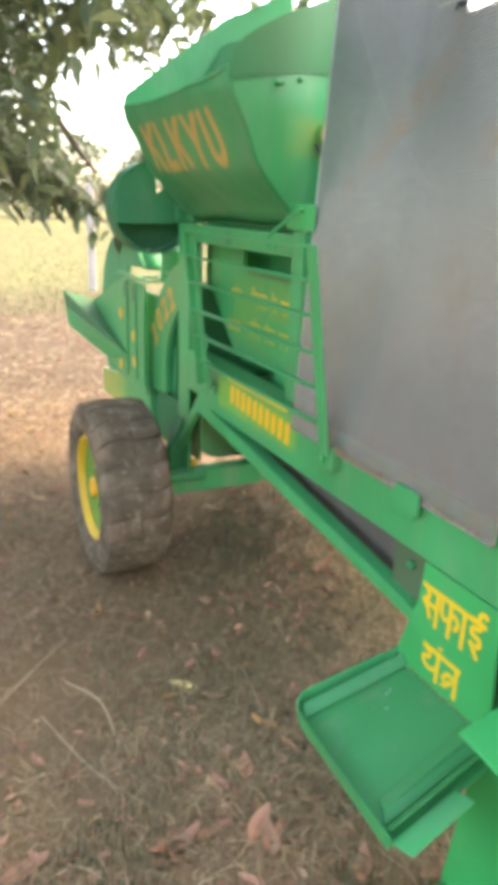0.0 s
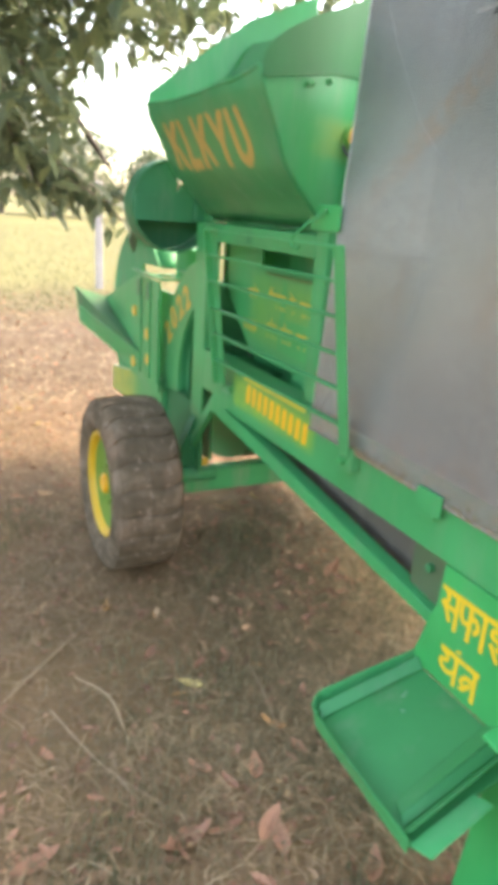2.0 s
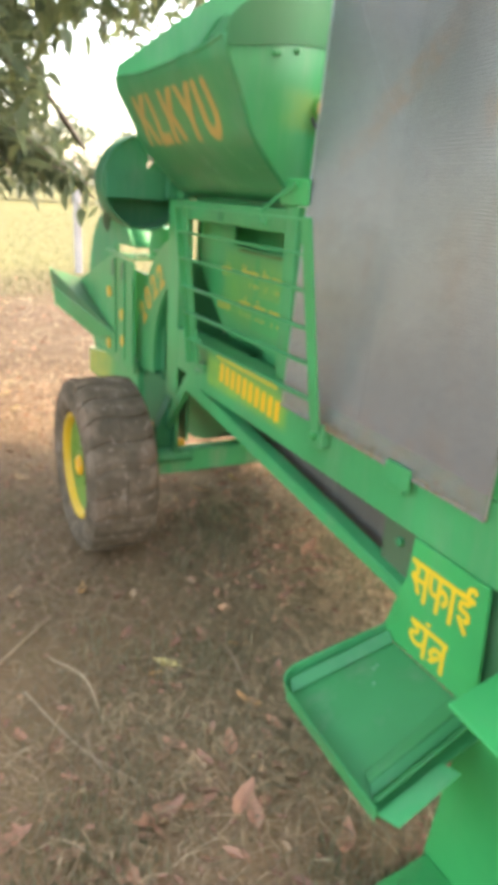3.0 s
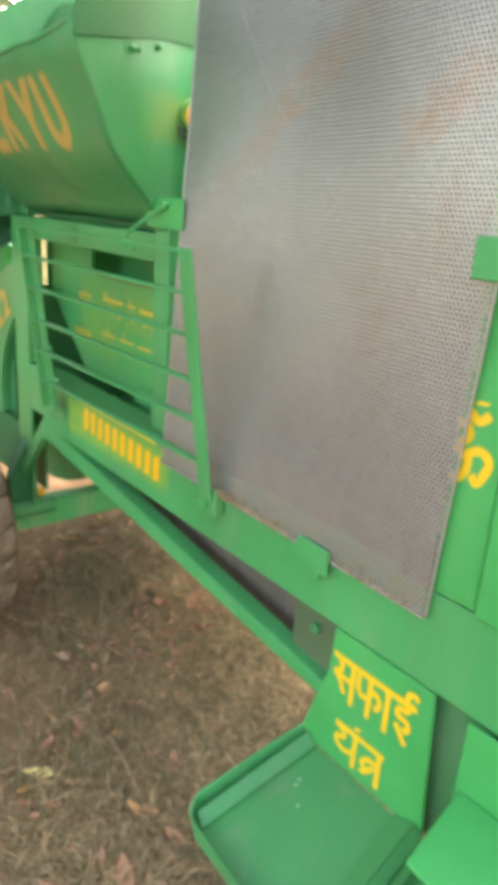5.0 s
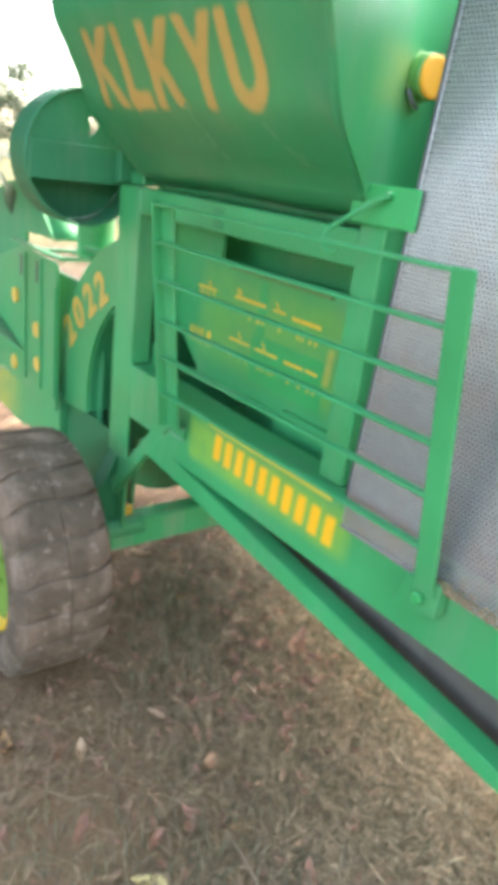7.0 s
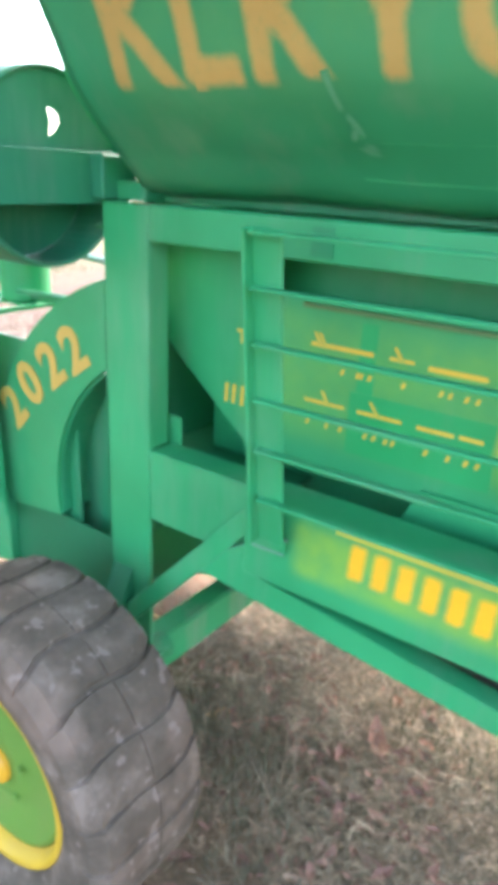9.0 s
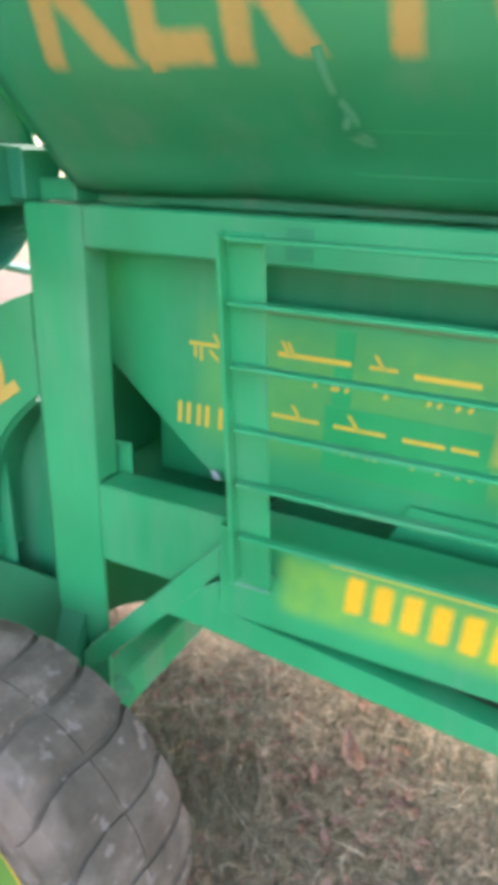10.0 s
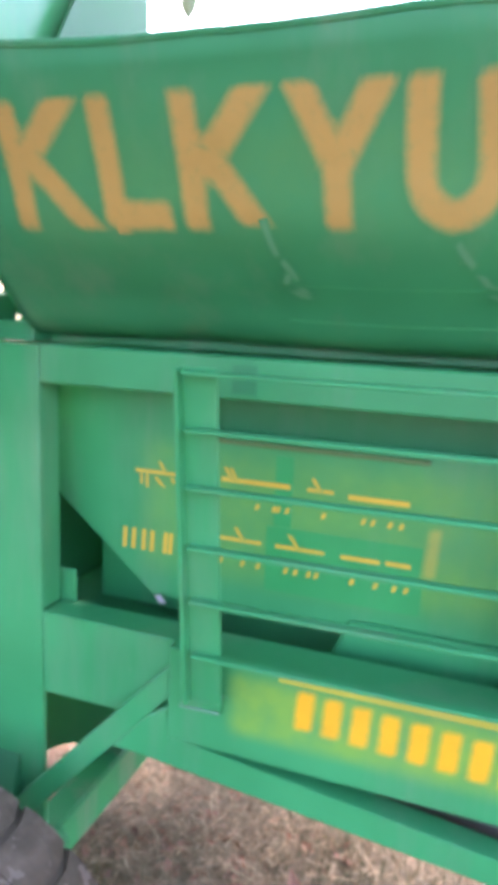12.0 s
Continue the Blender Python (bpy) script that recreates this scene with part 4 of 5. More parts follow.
# ---- wheels ----
def tyre_bm(c, R, x0, x1):
    w = (x1 - x0) / 2
    prof = [(-0.55, 0.575), (-0.80, 0.60), (-0.97, 0.70), (-1.0, 0.80), (-0.93, 0.90), (-0.80, 0.945), (-0.55, 0.975), (0, 0.983), (0.55, 0.975), (0.80, 0.945), (0.93, 0.90), (1.0, 0.80), (0.97, 0.70), (0.80, 0.60), (0.55, 0.575)]
    return lathe("x", c, [(a * w, r * R) for a, r in prof], 72, closed=True)


def tread_bm(R, w):
    """One lug of a lug tread: a slanted, rounded block lying on the crown."""
    bm = bmesh.new()
    out = []
    for x, r0, r1, a in ((-0.985 * w, 0.80, 0.885, -0.060), (-0.85 * w, 0.91, 0.980, -0.045), (-0.62 * w, 0.945, 0.997, -0.004), (-0.30 * w, 0.955, 1.0, 0.010), (-0.008 * w, 0.955, 1.0, 0.0)):
        ring = []
        for da, r in ((-0.134, r0), (-0.124, r1 * 0.994), (-0.06, r1 * 1.003), (0.06, r1 * 1.003), (0.124, r1 * 0.994), (0.134, r0)):
            t = a + da
            ring.append(bm.verts.new((x, r * R * math.sin(t), r * R * math.cos(t))))
        out.append(ring)
    for p, q in zip(out, out[1:]):
        for k in range(5):
            bm.faces.new((p[k], p[k + 1], q[k + 1], q[k]))
    bm.faces.new(out[0])
    bm.faces.new(out[-1])
    bmesh.ops.recalc_face_normals(bm, faces=bm.faces[:])
    return bm


WC, WR, WX0, WX1 = Vector((-0.2695, 0.54, 0.350)), 0.357, -0.408, -0.131


def wheel(x_mid, out):
    hub_e = part("wheel", lathe("x", (0, 0, 0), [(-0.055, 0.055), (-0.06, 0.06), (0.12, 0.06), (0.13, 0.05)], 24), yellow, thresher, "farm wheel with lugged tyre, green disc and yellow rim")
    hub_e.matrix_basis = Matrix.Translation((x_mid, WC.y, WC.z)) @ Matrix.Rotation(0 if out < 0 else math.pi, 4, "Z")
    w = (WX1 - WX0) / 2
    t = part("tyre", tyre_bm((0, 0, 0), WR, -w, w), tyre_rubber, hub_e, "dusty grey-brown lugged farm tyre", True)
    lug = part("tread_lug", tread_bm(WR, w), tyre_rubber, t)
    n = 22
    flip = lug.data.copy()
    flip.transform(Matrix.Rotation(math.pi, 4, "Z"))
    for k in range(n):
        for me, off in ((lug.data, 0.0), (flip, 0.02)):
            if k == 0 and me is lug.data:
                continue
            o = new("tread_lug", me)
            o.parent = t
            o.matrix_basis = Matrix.Rotation((k + off) * 2 * math.pi / n, 4, "X")
    part("rim", lathe("x", (0, 0, 0), [(-w * 0.80, 0.222), (-w * 0.86, 0.216), (-w * 0.84, 0.204), (-w * 0.62, 0.190), (-w * 0.2, 0.186), (w * 0.6, 0.186), (w * 0.8, 0.22), (w * 0.7, 0.222), (-w * 0.7, 0.222)], 64, closed=True), yellow, hub_e, "yellow painted rim", True)
    disc_paint = paint("green_yellow_disc", (0.13, 0.235, 0.03), rough=0.5, dust=0.5, dust_colour=(0.24, 0.22, 0.06))
    part("wheel_disc", lathe("x", (0, 0, 0), [(-w * 0.66, 0.190), (-w * 0.68, 0.176), (-w * 0.50, 0.128), (-w * 0.64, 0.075), (-w * 0.70, 0.02), (-w * 0.45, 0.02), (-w * 0.34, 0.12), (-w * 0.50, 0.190)], 48, closed=True), disc_paint, hub_e, "green wheel disc with yellow overspray", True)
    part("hub_cap", lathe("x", (0, 0, 0), [(-w * 0.78, 0.012), (-w * 0.76, 0.020), (-w * 0.80, 0.026), (-w * 0.80, 0.034), (-w * 0.74, 0.042), (-w * 0.50, 0.045)], 24), orange, hub_e, "orange-yellow hub cap")
    for k in range(5):
        a = k * 2 * math.pi / 5 + 0.3
        part("wheel_nut", lathe("x", (-w * 0.635, 0.078 * math.cos(a), 0.078 * math.sin(a)), [(-0.010, 0.006), (-0.008, 0.009), (0.0, 0.009)], 6), disc_paint, hub_e)
    return hub_e


wheel((WX0 + WX1) / 2, -1)
wheel(1.26 + 0.16, 1)
P("axle_stub", lathe("x", (0, WC.y, WC.z), [(-0.16, 0.03), (-0.155, 0.034), (0.12, 0.034)], 16), green_dark)
P("axle_stub", lathe("x", (1.2, WC.y, WC.z), [(-0.05, 0.034), (0.15, 0.034)], 16), green_dark)

# ---- far end: blower and drive ----
P("base_rail", prism("x", [(1.02, 0.655), (1.02, 0.434), (1.10, 0.430), (1.95, 0.385), (1.95, 0.525)], 0.03, 0.09, 0.003), sprayed("rail_overspray", GREEN, (0.40, 0.36, 0.04), 1.5, 2.1, 0.3, 0.7, 0.15))
P("duct_plate", box(0.075, 0.085, 0.78, 1.22, 0.45, 1.062, 0.002), green_dark)
# Plate added to close the gap; the shade there is put into its colour.
P("skirt_plate", box(0.055, 0.060, 0.621, 1.019, 0.40, 0.640, 0.001), green_shaded)
hood_paint = paint("green_enamel_dull", (0.034, 0.27, 0.092), rough=0.62, dust=0.3)
rim = [(1.55 + 0.485 * math.cos(radians(a)), 0.85 + 0.485 * math.sin(radians(a))) for a in range(139, -91, -5)]
blower = P("blower_housing", prism("x", rim + [(1.45, 0.365), (1.45, 1.168)], 0.056, 0.070, 0.006), hood_paint, label="large round green blower housing, open below its hood")
P("blower_mantle", prism("x", rim[:28] + [(1.55 + 0.479 * math.cos(radians(a)), 0.85 + 0.479 * math.sin(radians(a))) for a in range(4, 140, 5)], 0.0705, 0.195, 0), hood_paint, blower, smooth=True)
P("side_plate", prism("x", [(0.995, 1.10), (1.01, 1.118), (1.33, 1.125), (2.06, 0.908), (1.92, 0.667), (1.455, 0.601), (0.985, 0.60)], 0.0, 0.01, 0.002), green, label="green side plate with yellow pipe ends")
for y, half, z1 in ((1.005, 0.012, 1.04), (1.13, 0.008, 1.11), (1.285, 0.010, 1.11)):
    P("rib", box(-0.007, -0.0005, y - half, y + half, 0.64, z1, 0.002), green)
for y in (1.17, 1.33):
    P("slot", box(-0.0015, -0.0005, y - 0.010, y + 0.010, 1.02, 1.095, 0), steel_dark, None, "dark upright slot in the side plate")
for y, z in ((1.386, 0.934), (1.164, 0.852), (1.402, 0.667), (1.153, 0.727)):
    P("pipe_end", lathe("x", (-0.022, y, z), [(0.012, 0.021), (0.0125, 0.027), (0.0215, 0.028)], 20), yellow_pale, None, "yellow pipe end")
chute_dust = paint("dusty_chute_enamel", (0.055, 0.165, 0.062), rough=0.75, dust=0.6, dust_colour=(0.20, 0.165, 0.10))
chute = P("outlet_chute", quad_plate((-0.13, 2.22, 0.955), (-0.004, 2.03, 0.922), (-0.004, 1.28, 0.735), (-0.126, 2.178, 0.860)), chute_dust, label="flared dusty green outlet chute")
P("chute_side", quad_plate((-0.126, 2.178, 0.858), (-0.004, 1.28, 0.733), (-0.03, 1.61, 0.662), (-0.12, 2.13, 0.752)), green, chute)
P("chute_lip", bar((-0.132, 2.222, 0.958), (-0.122, 2.132, 0.750), 0.010, 0.005, (0, 1, 0)), green, chute)
guard = P("belt_guard", prism("x", [(0.42 + 0.628 * math.cos(radians(a)), 0.72 + 0.562 * math.sin(radians(a))) for a in range(-10, 73, 4)] + [(0.42 + 0.40 * math.cos(radians(a)), 0.72 + 0.40 * math.sin(radians(a))) for a in range(58, -11, -4)], 0.04, 0.052, 0.001), green, label="curved green belt guard with a painted yellow year")
P("guard_rim", prism("x", [(0.42 + 0.402 * math.cos(radians(a)), 0.72 + 0.402 * math.sin(radians(a))) for a in range(-10, 57, 4)] + [(0.42 + 0.392 * math.cos(radians(a)), 0.72 + 0.392 * math.sin(radians(a))) for a in range(55, -11, -4)], 0.05, 0.16, 0), green_dark, guard)
P("guard_back", prism("x", [(0.63, 0.37), (1.30, 0.37), (1.30, 0.80), (1.04, 0.95), (0.63, 1.15)], 0.13, 0.14, 0), green_dark)


def digits(text, size, mat, parent, pts):
    """Painted numerals from the built-in font, one mesh each, on the guard's face; pts: (y, z, tilt)."""
    for ch, (y, z, tilt) in zip(text, pts):
        cu = bpy.data.curves.new("numeral", "FONT")
        cu.body, cu.size, cu.extrude, cu.align_x, cu.align_y, cu.offset = ch, size, 0.0006, "CENTER", "CENTER", 0.005
        tmp = new("numeral", cu)
        me = bpy.data.meshes.new_from_object(tmp.evaluated_get(bpy.context.evaluated_depsgraph_get()))
        bpy.data.objects.remove(tmp)
        me.transform(Matrix.Translation((0.0385, y, z)) @ Matrix(((0, 0, -1, 0), (-1, 0, 0, 0), (0, 1, 0, 0), (0, 0, 0, 1))) @ Matrix.Rotation(radians(tilt), 4, "Z"))
        me.materials.clear()
        mesh_part("numeral", me, mat, parent, "yellow painted numeral")


digits("2022", 0.142, paint("faded_yellow_numeral", (0.58, 0.36, 0.06), rough=0.5, dust=0.4, dust_colour=(0.12, 0.26, 0.08)), guard, [(0.966, 0.897, 46), (0.895, 0.970, 42), (0.815, 1.030, 38), (0.735, 1.080, 34)])
P("shelf_bar", box(0.0, 0.022, 0.97, 1.47, 1.127, 1.139, 0.002), green)
P("shelf_bar", box(0.0225, 0.26, 0.975, 0.99, 1.127, 1.139, 0.002), green)
P("shelf_bar", box(0.0225, 0.20, 1.16, 1.18, 1.127, 1.139, 0.002), green_dark)
P("can_plate", box(0.105, 0.225, 0.9905, 1.12, 1.131, 1.1385, 0.002), green)
P("filter_can", lathe("z", (0.165, 1.06, 1.139), [(0.0, 0.058), (0.004, 0.062), (0.125, 0.062), (0.132, 0.058)], 28), green, label="round green canister on the shelf", smooth=False)
for a, b in (((0.07, 0.631, 1.358), (0.12, 0.80, 1.322)), ((0.07, 0.631, 1.278), (0.22, 1.0, 1.262)), ((0.09, 0.621, 1.185), (0.10, 1.0, 1.17)), ((0.12, 0.621, 1.165), (0.14, 1.0, 1.15))):
    P("tie_rod", rod([a, b], 0.008), green_dark)
guard_paint = paint("green_enamel_dark", (0.022, 0.165, 0.068), rough=0.5, dust=0.3)
P("cross_box", box(-0.216, 0.12, 0.640, 0.668, 1.394, 1.488, 0.001), guard_paint)
P("end_filler", box(0.113, 0.30, 0.5285, 0.6395, 1.447, 1.52, 0.002), green_dark)
P("end_filler", box(0.055, 0.112, 0.5285, 0.6045, 1.4035, 1.438, 0.002), green_dark)
P("cross_box_side", box(0.02, 0.111, 0.605, 0.6395, 1.4035, 1.484, 0.003), guard_paint)
pulley = P("pulley_guard", lathe("y", (-0.045, 0, 1.452), [(0.672, 0.178), (0.668, 0.174), (0.672, 0.168), (0.785, 0.168), (0.788, 0.178)], 56, closed=True), guard_paint, label="round dark green pulley guard at the hopper's end")
arc = [(-0.045 + 0.167 * math.cos(radians(a)), 1.452 + 0.167 * math.sin(radians(a))) for a in range(-20, 201, 5)]
slot = [(-0.044, 1.560), (-0.030, 1.556), (-0.018, 1.546), (-0.016, 1.534), (-0.026, 1.520), (-0.044, 1.508), (-0.038, 1.534)]
k = 13
P("guard_cover", prism("y", arc[:k + 1] + slot[1:] + slot[:2] + arc[k:], 0.676, 0.682, 0), guard_paint, pulley, "guard cover with a small crescent slot")
P("guard_back", prism("y", [(-0.045 + 0.167 * math.cos(radians(a)), 1.452 + 0.167 * math.sin(radians(a))) for a in range(165, 376, 6)], 0.778, 0.784, 0), guard_paint, pulley)

# ---- litter on the ground ----
rng = random.Random(7)


def blades(name, count, spot, length, width, mat, label, category, flat=0.25, seed=1, tall=False):
    """Many thin bent blades in one mesh."""
    r = random.Random(seed)
    verts, faces = [], []
    for _ in range(count):
        x, y = spot(r)
        z = ground_height(x, y)
        l = length * r.uniform(0.5, 1.5)
        w = width * r.uniform(0.6, 1.4)
        a = r.uniform(0, 2 * math.pi)
        c, s = math.cos(a), math.sin(a)
        turn = r.uniform(-0.6, 0.6)
        c2, s2 = math.cos(a + turn), math.sin(a + turn)
        if tall:
            h0, h1 = l * 0.55, l
            p1, p2 = (x + c * l * 0.1, y + s * l * 0.1, z + h0), (x + c * l * 0.3, y + s * l * 0.3, z + h1)
        else:
            h0, h1 = abs(r.gauss(0.006, 0.010)) + 0.002, abs(r.gauss(0.004, 0.012))
            p1 = (x + c * l * 0.5, y + s * l * 0.5, z + h0 + flat * 0.02)
            p2 = (p1[0] + c2 * l * 0.5, p1[1] + s2 * l * 0.5, z + h1 + 0.001)
        px, py = -s * w / 2, c * w / 2
        i = len(verts)
        verts += [(x - px, y - py, z + 0.001), (x + px, y + py, z + 0.001), (p1[0] + px, p1[1] + py, p1[2] + w * 0.3), (p1[0] - px, p1[1] - py, p1[2]), p2]
        faces += [(i, i + 1, i + 2, i + 3), (i + 3, i + 2, i + 4)]
    me = bpy.data.meshes.new(name)
    me.from_pydata(verts, [], faces)
    return tagged(mesh_part(name, me, mat), label, category, kind="stuff")


def near_spot(r):
    while True:
        x, y = r.uniform(-2.4, 2.6), r.uniform(-2.7, 3.9)
        edge = min(1.0, (x + 2.4) / 0.9, (2.6 - x) / 0.9, (y + 2.7) / 0.9, (3.9 - y) / 1.4)
        if (noise.noise((x * 1.6, y * 1.6, 11)) + 0.75) * edge ** 1.5 > r.random():
            return x, y


def mid_spot(r):
    y = r.uniform(3.0, 9.5)
    return r.uniform(-0.6, 4.0), y


def tuft_spot(r):
    x, y = r.choice(((0.15, -0.85), (0.3, -0.65), (0.05, -0.62), (0.22, -0.42), (0.5, -0.2), (0.75, 0.05), (0.55, 0.35), (0.2, -0.3), (0.4, 0.1), (0.1, 0.0), (-0.4, -0.6), (0.9, -0.4)))
    return x + r.gauss(0, 0.19), y + r.gauss(0, 0.19)


blades("dry_grass_litter", 66000, near_spot, 0.095, 0.0026, straw_mat, "trampled dry grass and straw lying on the soil", "dry grass", seed=2)
blades("dry_grass_litter", 14000, tuft_spot, 0.100, 0.0028, pale_straw_mat, "paler tufts of flattened straw", "dry grass", seed=3)


def under_spot(r):
    x, y = r.choice(((0.62, -0.25), (0.85, 0.0), (0.62, 0.28), (0.95, 0.35), (0.5, -0.5), (0.36, -0.75), (0.22, -0.95), (0.75, 0.6), (0.12, -0.72)))
    return x + r.gauss(0, 0.17), y + r.gauss(0, 0.17)


blades("dry_grass_litter", 11000, under_spot, 0.130, 0.0036, bleached_straw_mat, "bleached straw gathered under the machine", "dry grass", seed=6)
blades("dry_grass_litter", 6000, mid_spot, 0.14, 0.006, bleached_straw_mat, "scattered straw on bare earth", "dry grass", seed=4)


def sprout_spot(r):
    while True:
        x, y = r.uniform(-1.5, 1.0), r.uniform(-1.7, 1.2)
        if noise.noise((x * 2.1, y * 2.1, 4)) - 0.05 > r.random() * 0.5:
            return x, y


blades("sparse_grass", 9000, sprout_spot, 0.045, 0.0024, sprout_mat, "sparse olive-green grass sprouting through the litter", "grass", seed=8, tall=True)


def field_spot(r):
    y = 7.6 + 32 * r.random() ** 1.2
    return r.uniform(-1.0 + 0.05 * y, 2.0 + 0.55 * y), y


blades("field_grass", 26000, field_spot, 0.045, 0.011, field_mat, "short pale yellow-green grass in the sunlit field", "grass", seed=5, tall=True)


def leaf_mesh(name, length, width, curl, seed):
    """A dead or fresh leaf: pointed blade folded along its midrib, with a short stalk."""
    r = random.Random(seed)
    verts, faces = [], []
    n = 7
    for i in range(n + 1):
        t = i / n
        w = width * math.sin(math.pi * min(1, t ** 0.8 * 0.97 + 0.02)) ** 0.8
        z = curl * (4 * (t - 0.5) ** 2 - 0.3) * length * 0.25
        wob = 0.06 * width * r.uniform(-1, 1)
        verts += [(t * length, -w / 2 + wob, z + curl * w * 0.35), (t * length, wob * 0.5, z), (t * length, w / 2 + wob, z + curl * w * 0.35 * r.uniform(0.4, 1.3))]
    for i in range(n):
        for k in range(2):
            a = i * 3 + k
            faces.append((a, a + 1, a + 4, a + 3))
    i = len(verts)
    verts += [(-length * 0.22, 0, 0.002), (-length * 0.22, 0.0015, 0.002), (0.004, 0.0015, 0.0), (0.004, -0.0015, 0.0)]
    faces.append((i, i + 1, i + 2, i + 3))
    me = bpy.data.meshes.new(name)
    me.from_pydata(verts, [], faces)
    return me


def shade_mat(name, base):
    m, nt, b = material(name)
    oi = nt.nodes.new("ShaderNodeObjectInfo")
    col = mix(nt, oi.outputs["Random"], tuple(c * 0.75 for c in base), tuple(min(1, c * 1.25) for c in base))
    col = mix(nt, ramp(nt, noise_node(nt, 45, 4), [(0.5, (0, 0, 0)), (0.75, (0.5,) * 3)]), col, tuple(c * 0.45 for c in base))
    nt.links.new(col, b.inputs["Base Color"])
    b.inputs["Roughness"].default_value = 0.7
    return m


brown_leaf, tan_leaf, yellow_leaf = shade_mat("brown_leaf", (0.352, 0.160, 0.084)), shade_mat("tan_leaf", (0.441, 0.270, 0.138)), shade_mat("yellow_leaf", (0.546, 0.400, 0.138))
ochre_leaf = shade_mat("ochre_leaf", (0.483, 0.240, 0.077))
leaf_shapes = {}
for k, (m, lab) in enumerate(((brown_leaf, "curled red-brown fallen leaf on the soil"), (tan_leaf, "dry tan fallen leaf on the soil"), (yellow_leaf, "pale yellow fallen leaf on the soil"), (ochre_leaf, "narrow ochre fallen leaf on the soil"))):
    leaf_shapes[k] = []
    for v in range(3):
        me = leaf_mesh("fallen_leaf", 0.085 + 0.012 * v, 0.034 + 0.004 * v, 0.5 + 0.3 * v, 10 * k + v)
        me.materials.append(m)
        leaf_shapes[k].append((me, lab))


def fallen_leaf(kind, x, y, turn, size=1.0):
    me, lab = leaf_shapes[kind][rng.randrange(3)]
    ob = new("fallen_leaf", me)
    ob.matrix_basis = Matrix.Translation((x, y, ground_height(x, y) + 0.010)) @ Euler((rng.uniform(-0.25, 0.25), rng.uniform(-0.2, 0.2), turn)).to_matrix().to_4x4() @ Matrix.Diagonal((size, size, size, 1))
    tagged(ob, lab, "leaf", "fallen leaves under the machine")


for kind, x, y, turn, size in (
        (1, -0.212, -0.486, 2.6, 0.8), (2, -0.285, -0.40, 2.4, 1.0), (0, -0.545, -0.905, -0.25, 1.25), (0, -0.475, -0.935, 0.1, 1.15), (0, -0.292, -0.822, 1.2, 1.2), (0, -0.366, -0.999, 0.7, 1.3), (0, -0.726, -0.628, 1.0, 1.0), (0, -0.926, -0.87, 0.3, 1.4), (3, -0.389, -0.408, 0.2, 0.8), (0, -0.394, -0.751, 2.2, 0.8), (1, -0.38, -0.85, 1.6, 0.8), (0, 0.663, 0.467, 1.2, 0.9), (0, 0.434, 0.572, 0.3, 1.1), (0, 0.527, 0.448, 1.4, 0.9), (0, 0.473, 0.249, 0.2, 1.0), (0, 0.527, 0.121, 0.4, 1.1), (0, 0.696, 0.169, 1.3, 1.0), (0, 0.44, 0.059, 0.6, 1.2), (0, 0.503, -0.084, 2.2, 1.0), (0, 0.364, 0.368, 2.4, 1.0), (3, 0.339, 0.483, 2.6, 0.9), (2, 0.723, 0.04, 1.2, 0.6), (1, 0.539, 0.226, 1.2, 0.8), (2, -0.442, 2.876, 0.2, 1.2), (2, -0.381, 2.476, 0.8, 1.0), (1, -0.714, 0.166, 1.0, 0.9), (1, -0.468, 0.428, 1.4, 0.9), (1, 0.022, 0.266, 0.6, 0.9), (3, -0.09, -0.35, -0.2, 0.75), (2, 0.44, 1.14, 0.4, 1.2), (2, 0.50, 0.95, -0.3, 1.1),
        (1, 0.30, 0.85, 0.5, 1.0), (0, -0.33, -1.06, 1.3, 1.2), (0, -0.60, -0.95, 0.2, 1.3), (0, -0.18, -1.2, 0.9, 1.1), (0, -0.035, -0.585, 0.9, 0.75),
        (0, 0.025, -0.645, 0.5, 0.8), (0, 0.225, -0.655, 0.1, 0.8), (0, 0.09, -0.74, 2.2, 0.7), (0, -0.40, -0.44, -0.5, 0.9), (1, 0.02, -0.47, -0.2, 0.6),
        (0, 0.40, 0.03, -0.4, 0.9), (0, 0.35, -0.06, 2.2, 0.6), (0, 0.516, 0.40, 1.2, 0.9), (1, 0.0, 0.25, 0.8, 0.8), (1, 0.27, 0.88, -0.6, 0.9),
        (3, -0.134, -0.68, 2.1, 0.8), (0, 0.236, -0.53, 0.3, 0.5), (0, 0.175, -0.37, 1.9, 0.7), (1, 0.03, 0.03, 2.0, 0.7), (0, 0.17, 0.65, 0.9, 0.8),
        (0, 0.19, 0.56, -0.7, 0.8), (3, -0.475, 0.12, 1.2, 0.9), (0, -0.37, 0.05, 0.6, 0.7), (0, 0.55, -0.41, 1.4, 0.6), (0, 0.54, -0.66, 2.0, 0.6)):
    fallen_leaf(kind, x, y, turn, size)
for _ in range(165):
    x, y = near_spot(rng)
    if -0.42 < x < 0.05 and 0.1 < y < 0.95:
        continue
    fallen_leaf(rng.choice((0, 0, 0, 0, 1)), x, y, rng.uniform(0, 6.28), rng.uniform(0.4, 0.85))


